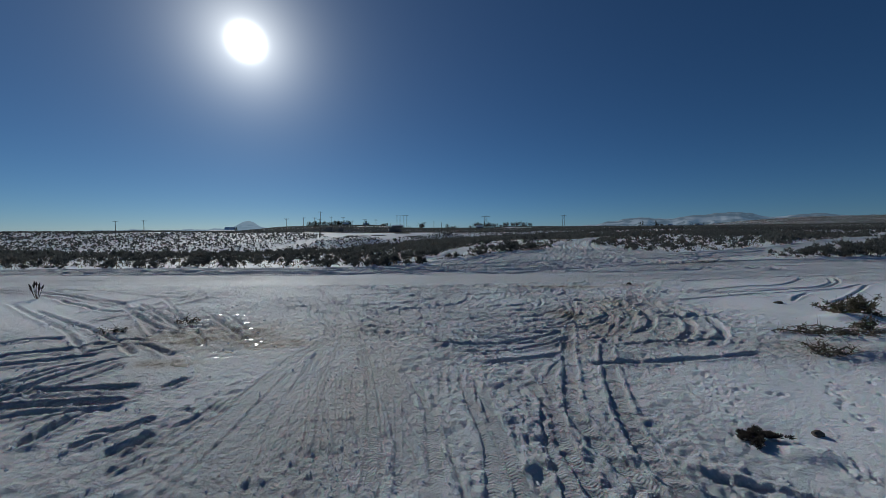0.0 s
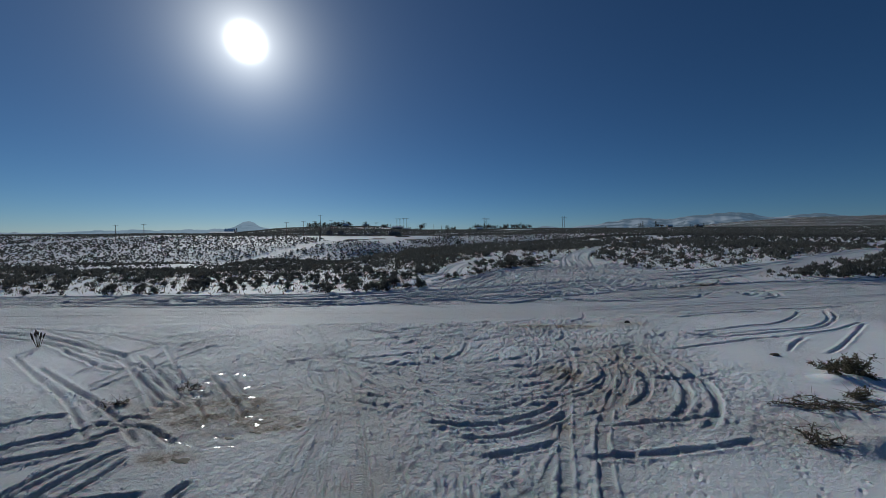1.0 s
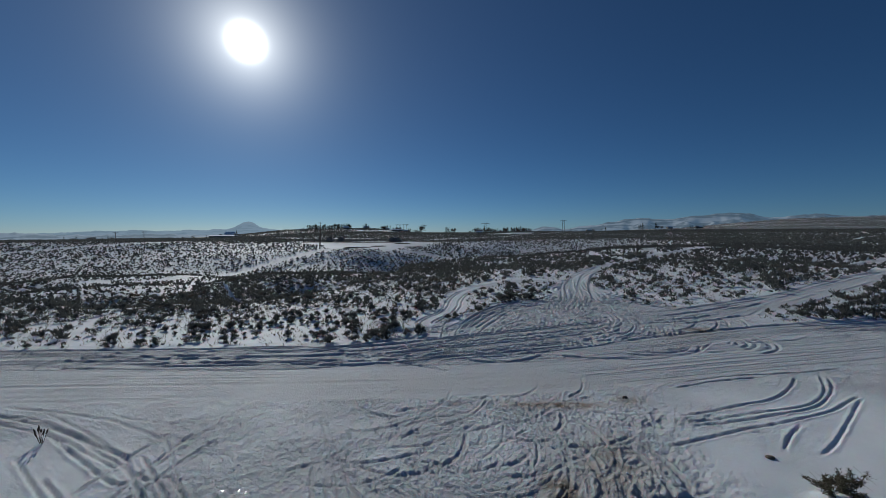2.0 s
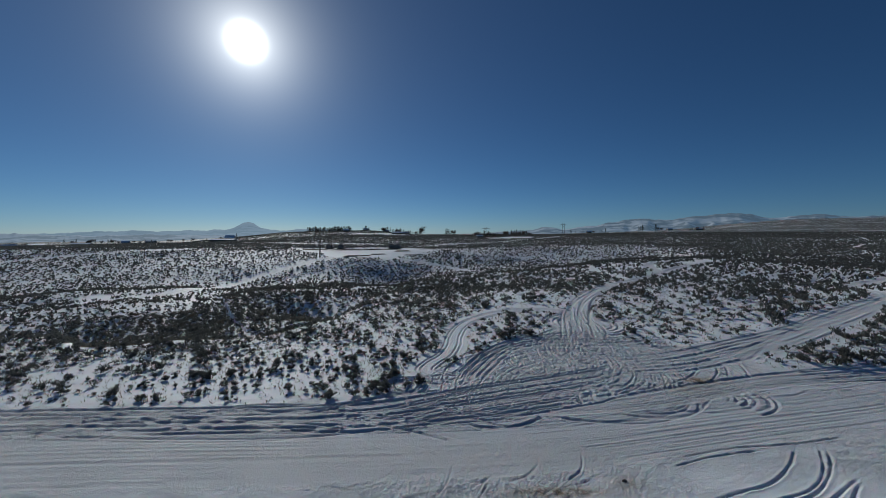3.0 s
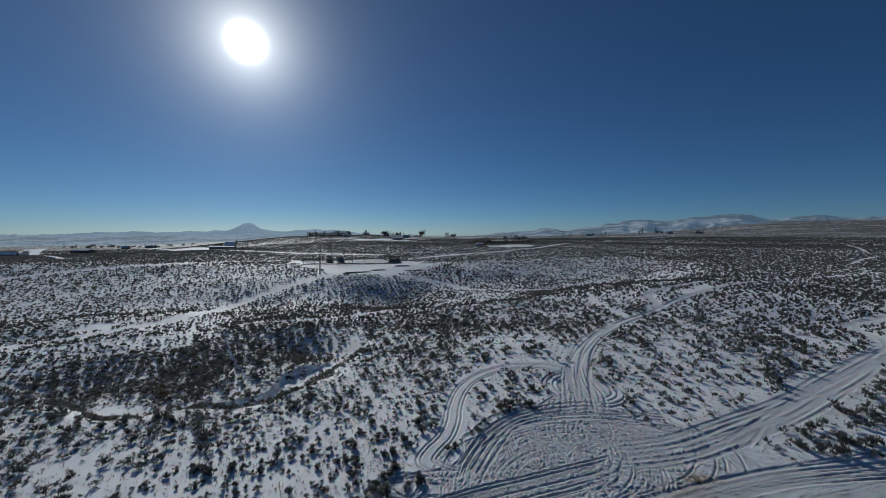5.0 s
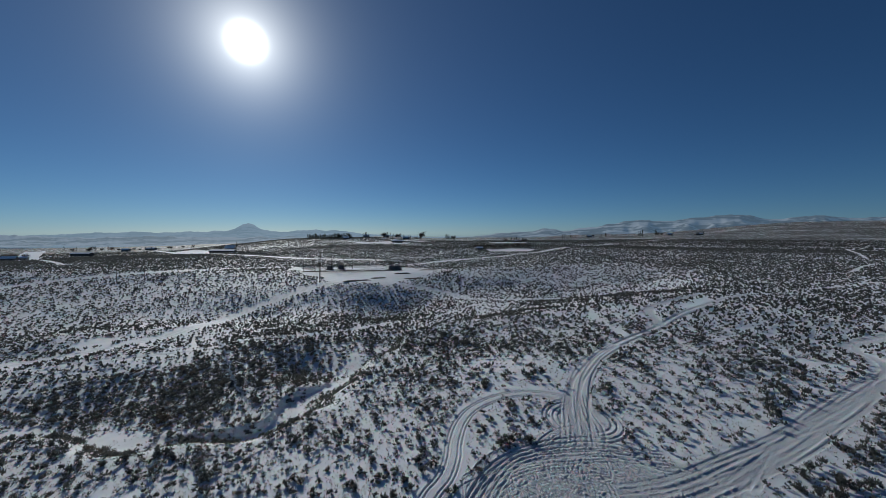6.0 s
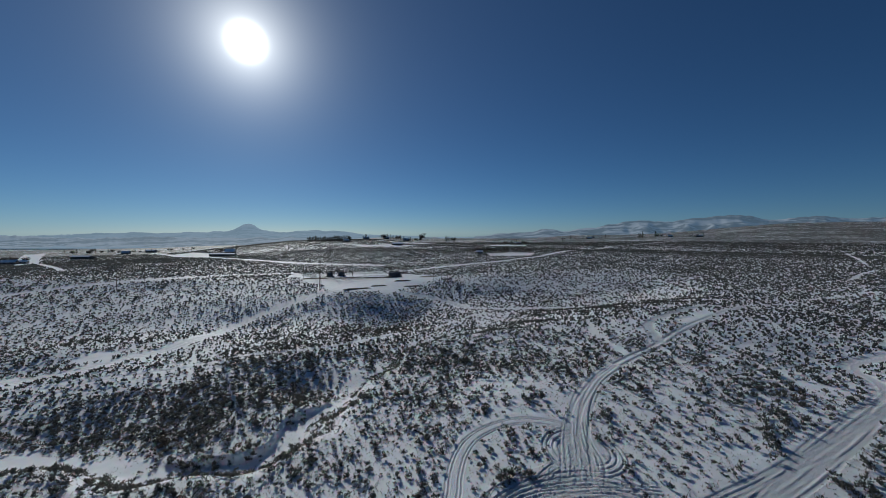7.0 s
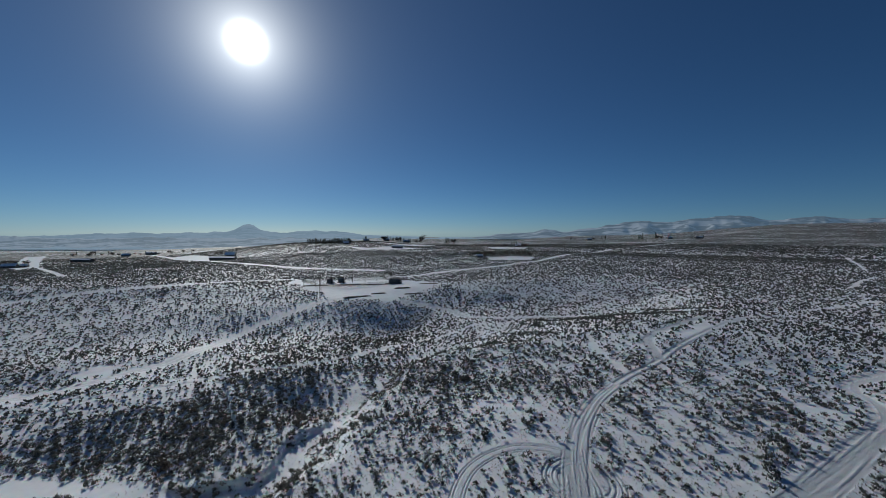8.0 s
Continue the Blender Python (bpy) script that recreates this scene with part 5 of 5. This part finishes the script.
HOMESTEADS = [(-0.603, 450, 44, 9, 2.8, 3.8, -4, M_DARKWALL, "long low dark barn with snow on its roof"),
              (-0.583, 478, 15, 10, 4.2, 7.4, 12, M_DARKWALL, "dark farmhouse behind the long barn"),
              (-1.19, 420, 17, 9, 3.2, 5.4, 25, M_DARKWALL, "dark house beside a snowy driveway"),
              (-1.15, 432, 9, 7, 2.8, 4.2, 25, M_WALL, "small grey outbuilding beside the house"),
              (-0.99, 516, 40, 10, 3.4, 4.8, -4, M_DARKWALL, "dark house among leafless trees"),
              (-0.87, 640, 15, 9, 3.2, 5.2, 15, M_WALL, "grey house among leafless trees"),
              (-0.80, 690, 22, 10, 3.6, 5.2, 0, M_WALL, "grey house with a long snowy roof"),
              (-0.265, 640, 12, 8, 3.2, 5.2, 10, M_DARKWALL, "dark house below the conifer row"),
              (-0.21, 755, 13, 9, 3.2, 5.6, -10, M_WALL, "grey house on the rise")]
FAR_FARMS = [(-0.125, 590, 24, 9, 3.0, 4.4, 4, M_DARKWALL, "low dark house beside a snowy field"),
             (-0.155, 955, 20, 10, 4.0, 6.5, 8, M_DARKWALL, "dark house among the conifers on the rise"),
             (-0.10, 955, 22, 10, 4.0, 6.5, -6, M_WALL, "grey house among the conifers on the rise"),
             (0.205, 652, 14, 8, 3.0, 4.6, 0, M_DARKWALL, "dark house behind a strip of snow"),
             (0.10, 414, 9, 6, 2.6, 3.6, 5, M_WALL, "small shed in front of leafless trees"),
             (0.40, 1100, 20, 10, 4.0, 6.0, 0, M_DARKWALL, "dark farm building far out on the plain"),
             (0.62, 960, 18, 10, 4.0, 6.0, 5, M_WALL, "grey farm building far out on the plain"),
             (0.70, 960, 24, 10, 4.0, 6.0, -5, M_DARKWALL, "dark farm building far out on the plain")]
for tx, dist, L, D, e, r_, turn, w, lab in HOMESTEADS + FAR_FARMS:
    house(tx * dist, dist, L, D, e, r_, turn, w, lab)

# heaped earth on the levelled ground
def earth_bank(x, y, length, width, high, turn, seed):
    bm = bmesh.new()
    n, m = 22, 7
    r = np.random.RandomState(seed)
    grid = []
    for i in range(n + 1):
        row = []
        for j in range(m + 1):
            u, v = i / n * 2 - 1, j / m * 2 - 1
            z = 0.55 * high * max(0, 1 - v * v) * max(0, 1 - u ** 6) * r.uniform(0.6, 1.2) - 0.1
            row.append(bm.verts.new((u * length / 2, v * width / 2 * r.uniform(0.85, 1.1), z)))
        grid.append(row)
    for i in range(n):
        for j in range(m):
            bm.faces.new((grid[i][j], grid[i + 1][j], grid[i + 1][j + 1], grid[i][j + 1]))
    ob = new("earth_bank", solid("earth_bank", bm, M_EARTH, True))
    ob.matrix_basis = pose(x, y, height(x, y), 0, 0, turn)
    return tagged(ob, "long low bank of dark heaped earth on snow", "earth bank", "earth banks")


for k, (x, y, L, W, H, a) in enumerate(((-46, 196, 15, 3, 1.0, 24), (-36, 204.5, 9, 2.6, 0.9, 20), (-24, 217, 10, 2.6, 1.1, 16), (-18, 206.5, 9, 2.4, 0.8, 22), (-59, 226, 18, 3, 1.2, 12), (-44, 229, 14, 3, 1.2, 14), (-32, 232, 12, 3.4, 1.5, 12), (-9, 232, 12, 3, 1.0, 4), (-78, 222, 16, 3, 1.0, 14))):
    earth_bank(x, y, L, W, H, a, k)

# ------------------------------------------------------------------ the electric yard
M_STEEL = plain("dark_painted_steel", (0.13, 0.135, 0.14), (0.24, 0.245, 0.25), 1.5, 0.55)
M_WIRE = plain("galvanised_fence_wire", (0.10, 0.10, 0.10), (0.18, 0.18, 0.18), 3.0, 0.6)


def transformer(x, y, turn):
    """A tank with cooling fins, bushings and an oil drum on top."""
    p = thing("power_transformer", x, y, height(x, y), "dark grey electric transformer with cooling fins", "transformer", "yard transformers")
    p.rotation_euler, p.scale = (0, 0, radians(turn)), (0.8, 0.8, 0.75)
    bm = bmesh.new()
    box(bm, -3.2, 3.2, -1.8, 1.8, -0.5, 0.5, 0.04)
    part("plinth", solid("plinth", bm, M_EARTH), p)
    bm = bmesh.new()
    box(bm, -2.4, 2.4, -1.3, 1.3, 0.5, 3.7, 0.08)
    tank = part("tank", solid("tank", bm, M_STEEL), p)
    for s_ in (-1, 1):
        for k in range(7):
            bm = bmesh.new()
            c = -2.1 + 0.7 * k
            box(bm, c - 0.12, c + 0.12, s_ * 1.34, s_ * 2.0, 0.8, 3.4, 0.02)
            part("cooling_fin", solid("cooling_fin", bm, M_STEEL), tank)
    for c in (-1.5, 0.0, 1.5):
        bm = bmesh.new()
        rod(bm, (c, 0, 3.65), (c * 1.15, 0, 5.0), 0.22, 0.10, 8)
        part("bushing", solid("bushing", bm, M_CERAMIC), p)
    bm = bmesh.new()
    rod(bm, (-1.4, 1.0, 4.5), (1.4, 1.0, 4.5), 0.45, 0.45, 12)
    for c in (-1.0, 1.0):
        box(bm, c - 0.08, c + 0.08, 0.9, 1.1, 3.65, 4.2)
    part("oil_drum", solid("oil_drum", bm, M_STEEL), p)


for x, y, turn in ((-72.5, 234, 8), (-66.5, 238.5, 8), (-33.0, 235, 14), (-29.5, 236.5, 14)):
    transformer(x, y, turn)


def yard_fence(ax, ay, bx, by):
    """Posts, rails and upright wires between two corners."""
    f = thing("yard_fence", ax, ay, height(ax, ay), "dark steel fence round the electric yard", "fence", "yard fences")
    n = max(2, int(math.hypot(bx - ax, by - ay) // 3.5))
    P = [Vector((ax + (bx - ax) * k / n, ay + (by - ay) * k / n, 0)) for k in range(n + 1)]
    for q in P:
        q.z = height(q.x, q.y)
    o = P[0].copy()
    for q in P:
        bm = bmesh.new()
        rod(bm, q - o - Vector((0, 0, 0.4)), q - o + Vector((0, 0, 2.3)), 0.05, 0.05, 5)
        part("post", solid("post", bm, M_WIRE), f)
    for a, b in zip(P[:-1], P[1:]):
        bm = bmesh.new()
        for z in (0.15, 0.55, 0.95, 1.35, 1.75, 2.15):
            rod(bm, a - o + Vector((0, 0, z)), b - o + Vector((0, 0, z)), 0.035, 0.035, 4)
        for k in range(1, 9):
            c = a.lerp(b, k / 9) - o
            rod(bm, c + Vector((0, 0, 0.1)), c + Vector((0, 0, 2.2)), 0.025, 0.025, 4)
        part("wire_panel", solid("wire_panel", bm, M_WIRE), f)


YARD = [(-93, 240), (-78, 222), (-58, 217), (-26, 232), (-40, 252)]
for (ax, ay), (bx, by) in zip(YARD, YARD[1:] + YARD[:1]):
    yard_fence(ax, ay, bx, by)

# ------------------------------------------------------------------ close things on the snow
def needle_spray(r, a, b, n, size):
    a, b = np.asarray(a, float), np.asarray(b, float)
    k = r.uniform(0.15, 1.0, n)[:, None]
    c = a + (b - a) * k + r.normal(size=(n, 3)) * 0.04
    d = (b - a) / np.linalg.norm(b - a) * 0.8 + r.normal(size=(n, 3)) * 0.7
    d /= np.linalg.norm(d, axis=1)[:, None]
    e = np.cross(d, r.normal(size=(n, 3)))
    e /= np.linalg.norm(e, axis=1)[:, None]
    return np.stack([c - e * size * 0.18, c + e * size * 0.18, c + d * size * r.uniform(0.6, 1.4, n)[:, None]], 1)


def brush_heap(x, y, wide, deep, high, sticks, leaf, needles, label, seed, tone):
    r = np.random.RandomState(seed)
    h = thing("branch_pile", x, y, height(x, y), label, "branch pile")
    for k in range(sticks):
        a = r.uniform(0, 6.283)
        p = np.array([r.uniform(-.4, .4) * wide, r.uniform(-.4, .4) * deep, 0.02 + r.uniform(0, 0.45) * high])
        q = p + np.array([math.cos(a) * wide * r.uniform(.15, .38), math.sin(a) * deep * r.uniform(.15, .38), r.uniform(-0.25, 0.75) * high])
        q[2] = max(q[2], 0.03)
        mid = (p + q) / 2 + r.normal(size=3) * 0.06
        T = twig(p, mid, 0.022, 0.015, 5) + twig(mid, q, 0.015, 0.005, 5)
        for _ in range(4):
            f = mid + (q - mid) * r.uniform(0, .8)
            T += twig(f, f + r.normal(size=3) * np.array([.22, .22, .14]), 0.006, 0.002, 3)
        limb = part("branch", triangles("branch", np.array(T), M_STICK), h)
        if needles:
            part("foliage", triangles("foliage", needle_spray(r, p, q, needles, leaf), tone), limb)
    return h


brush_heap(13.6, 12.1, 1.45, 1.0, 0.60, 30, 0.10, 80, "heap of cut conifer branches, green and brown", 1, M_DEAD)
brush_heap(10.6, 9.9, 2.6, 0.8, 0.12, 26, 0.07, 30, "flat dry branches half buried in snow", 2, M_DEAD)
brush_heap(12.0, 10.4, 0.8, 0.5, 0.24, 10, 0.08, 50, "small heap of dry brown branches on snow", 5, M_DEAD)
brush_heap(8.6, 8.1, 0.9, 0.8, 0.26, 18, 0.07, 18, "bundle of dry grey twigs on snow", 3, M_DEAD)
brush_heap(-8.9, 9.9, 0.5, 0.4, 0.12, 6, 0.06, 24, "small dry weed tuft in the snow", 6, M_DEAD)
brush_heap(-7.6, 10.9, 0.6, 0.5, 0.14, 6, 0.06, 24, "small dry weed tuft in the snow", 7, M_DEAD)


def weed_clump(x, y):
    r = np.random.RandomState(8)
    w = thing("weed_clump", x, y, height(x, y), "dry weed stalks with dark seed heads", "weeds")
    for k in range(11):
        a = r.uniform(0, 6.283)
        q = np.array([math.cos(a) * r.uniform(.1, .5), math.sin(a) * .25, r.uniform(0.42, 0.68)])
        s_ = part("stalk", triangles("stalk", np.array(twig((q[0] * .15, q[1] * .15, -.05), q, 0.009, 0.006, 4)), M_WOOD), w)
        n = q / np.linalg.norm(q)
        T = twig(q - n * 0.14, q - n * .04, 0.014, 0.032, 6) + twig(q - n * .04, q + n * 0.06, 0.032, 0.008, 6)
        part("seed_head", triangles("seed_head", np.array(T), M_TWIG), s_, "dark brown seed head")
    return w


weed_clump(-16.7, 15.0)


def half_buried_shrub(x, y):
    r = np.random.RandomState(21)
    p = thing("flattened_shrub", x, y, height(x, y), "dark flattened shrub half buried in the snow", "shrub")
    n = 2600
    a = r.uniform(0.1, np.pi * 1.25, n)
    q = np.sqrt(r.uniform(0.05, 1.0, n))
    rag = 1 + 0.28 * np.sin(5 * a + 1) + 0.18 * np.sin(11 * a)
    c = np.stack([np.cos(a) * q * 0.27 * rag - 0.04, np.sin(a) * q * 0.22 * rag + 0.04, 0.01 + 0.04 * np.sqrt(np.maximum(1 - q * q, 0)) + r.uniform(-.02, .03, n)], 1)
    keep = (np.sin(c[:, 0] * 17 + 1) * np.sin(c[:, 1] * 23) > -0.55) | (c[:, 2] > 0.09)
    a, c, n = a[keep], c[keep], int(keep.sum())
    out = np.stack([np.cos(a), np.sin(a), r.uniform(0.1, 1.2, n)], 1) + r.normal(size=(n, 3)) * .5
    out /= np.linalg.norm(out, axis=1)[:, None]
    e = np.cross(out, r.normal(size=(n, 3)))
    e /= np.linalg.norm(e, axis=1)[:, None]
    part("foliage", triangles("foliage", np.stack([c - e * .009, c + e * .009, c + out * .045], 1), M_TWIG), p)
    return p


half_buried_shrub(4.26, 4.70)


def lump(name, x, y, sx, sy, sz, material, label, category, seed, sink=0.3):
    bm = bmesh.new()
    bmesh.ops.create_icosphere(bm, subdivisions=3, radius=1)
    off = Vector((seed * 3.1, seed * 1.7, 0))
    for v in bm.verts:
        k = 1 + 0.35 * noise.noise(v.co * 1.6 + off) + 0.14 * noise.noise(v.co * 4.5 + off)
        v.co = Vector((v.co.x * sx * k, v.co.y * sy * k, v.co.z * sz * k))
    ob = new(name, solid(name, bm, material, True))
    ob.location = (x, y, height(x, y) + sz * (1 - 2 * sink) * 0.5)
    return tagged(ob, label, category)


lump("dirt_clod", 5.06, 4.90, 0.07, 0.05, 0.05, M_EARTH, "small dark clod of frozen earth on snow", "clod", 5)
lump("dirt_clod", 12.9, 14.0, 0.16, 0.12, 0.09, M_EARTH, "brown clod of frozen earth on snow", "clod", 1)
lump("dirt_clod", 9.8, 19.2, 0.13, 0.10, 0.09, M_EARTH, "dark clod of frozen earth on snow", "clod", 2)


def pool(x, y, sx, sy, turn, material, name, label, seed):
    r = np.random.RandomState(seed)
    bm = bmesh.new()
    mid = bm.verts.new((0, 0, 0.004))
    rim, low = [], []
    for k in range(26):
        a = 2 * math.pi * k / 26
        g = 1 + 0.3 * math.sin(2 * a + seed) + 0.26 * math.sin(3 * a + 2 * seed) + r.uniform(-.3, .3)
        rim.append(bm.verts.new((sx * g * math.cos(a), sy * g * math.sin(a), 0)))
        low.append(bm.verts.new((sx * g * math.cos(a), sy * g * math.sin(a), -0.06)))
    for k in range(26):
        j = (k + 1) % 26
        bm.faces.new((mid, rim[k], rim[j]))
        bm.faces.new((rim[k], low[k], low[j], rim[j]))
    ob = new(name, solid(name, bm, material))
    ob.matrix_basis = pose(x, y, height(x, y) - 0.020, 0, 0, turn)
    return tagged(ob, label, "puddle", "melt puddles")


for k, (x, y, a, b, turn) in enumerate(ICE_POOLS):
    pool(x, y, a, b, turn, M_ICE, "ice_puddle", "shiny wet ice puddle in a wheel rut", k)
for k, (x, y, a, b, turn) in enumerate(MUD_POOLS):
    pool(x, y, a, b, turn, M_MUD, "mud_puddle", "dark muddy meltwater puddle in the snow", 20 + k)

# loose lumps of snow thrown up by the wheels
def clods(n, seed):
    r = np.random.RandomState(seed)
    bm = bmesh.new()
    bmesh.ops.create_icosphere(bm, subdivisions=1, radius=1)
    bm.verts.ensure_lookup_table()
    base = np.array([v.co[:] for v in bm.verts])
    faces = np.array([[v.index for v in f.verts] for f in bm.faces])
    bm.free()
    spots = []
    for x, y, a, b, share in ((8.0, 12.2, 2.2, 1.5, 0.20), (9.5, 17.2, 4.0, 0.8, 0.14), (1.5, 15.5, 4.5, 3.0, 0.16), (2.0, 5.2, 1.6, 1.8, 0.14), (-6.0, 6.2, 3.0, 1.4, 0.08), (-7.5, 12.0, 3.0, 2.5, 0.08), (12, 30, 10, 4, 0.10), (4, 9.5, 2.5, 1.5, 0.10)):
        m = int(n * share)
        spots.append(np.stack([r.normal(x, a * 0.6, m), r.normal(y, b * 0.6, m)], 1))
    S = np.concatenate(spots)
    size = 0.010 + 0.035 * r.uniform(0, 1, len(S)) ** 4
    size = size * np.clip(np.hypot(S[:, 0], S[:, 1]) / 9, 0.7, 1.6)
    Z = terrain(S[:, 0], S[:, 1])
    V, F = [], []
    for k in range(len(S)):
        p = base * (size[k] * r.uniform(0.55, 1.5, 3) * np.array([1, 1, 0.7])) * r.uniform(0.6, 1.25, (len(base), 1))
        V.append(p + np.array([S[k, 0], S[k, 1], Z[k] + size[k] * 0.15]))
        F.append(faces + k * len(base))
    mesh = bpy.data.meshes.new("snow_clods")
    mesh.from_pydata(np.concatenate(V).tolist(), [], np.concatenate(F).tolist())
    mesh.materials.append(M_SNOW)
    return tagged(new("snow_clods", mesh), "loose lumps of snow thrown up by wheels", "snow lumps", kind="stuff")


clods(420, 5)


# fine crumbs of broken snow along the wheel tracks
def crumbs(n, seed):
    r = np.random.RandomState(seed)
    full = np.zeros(GX.size)
    full[NEAR] = np.clip(0.25 * churn + np.clip(berm / 0.02, 0, 1) * 0.9 + 0.5 * heap, 0, 1.3) * (1 - 0.7 * press) * (1 - 0.9 * untouched) * (1 - 0.8 * on_road) * (1 - 0.6 * crusted)
    q, a = np.exp(r.uniform(math.log(3.2), math.log(19), n)), np.radians(r.uniform(-53, 52, n))
    i = np.clip(np.searchsorted(RR, q), 0, nr - 1)
    j = np.clip(np.searchsorted(AZ[:-70], a), 0, na - 71)
    v = i * na + j
    keep = r.uniform(0, 1, n) < full[v] * (0.2 + 1.6 * grain(GX[v] * 1.3, GY[v] * 1.3, 15) ** 2)
    v, q = v[keep], q[keep]
    m = v.size
    size = (0.005 + 0.02 * r.uniform(0, 1, m) ** 4) * np.clip(q / 7, 0.8, 1.5)
    C = np.stack([GX[v], GY[v], GZ[v] + size * 0.2], 1)
    base = np.array([(1, 0, 0), (-.5, .87, 0), (-.5, -.87, 0), (0.1, 0.1, 0.85), (0, 0, -0.8)])
    faces = np.array([(0, 1, 3), (1, 2, 3), (2, 0, 3), (1, 0, 4), (2, 1, 4), (0, 2, 4)])
    spin = r.uniform(0, 6.283, m)
    B = base[None] * r.uniform(0.6, 1.4, (m, 5, 1)) * size[:, None, None]
    x = B[:, :, 0] * np.cos(spin)[:, None] - B[:, :, 1] * np.sin(spin)[:, None]
    y = B[:, :, 0] * np.sin(spin)[:, None] + B[:, :, 1] * np.cos(spin)[:, None]
    P = np.stack([x, y, B[:, :, 2]], -1) + C[:, None]
    ob = new("snow_crumbs", triangles("snow_crumbs", P[:, faces].reshape(-1, 3, 3), M_SNOW))
    return tagged(ob, "fine white crumbs of broken snow", "snow", kind="stuff")


crumbs(48000, 12)
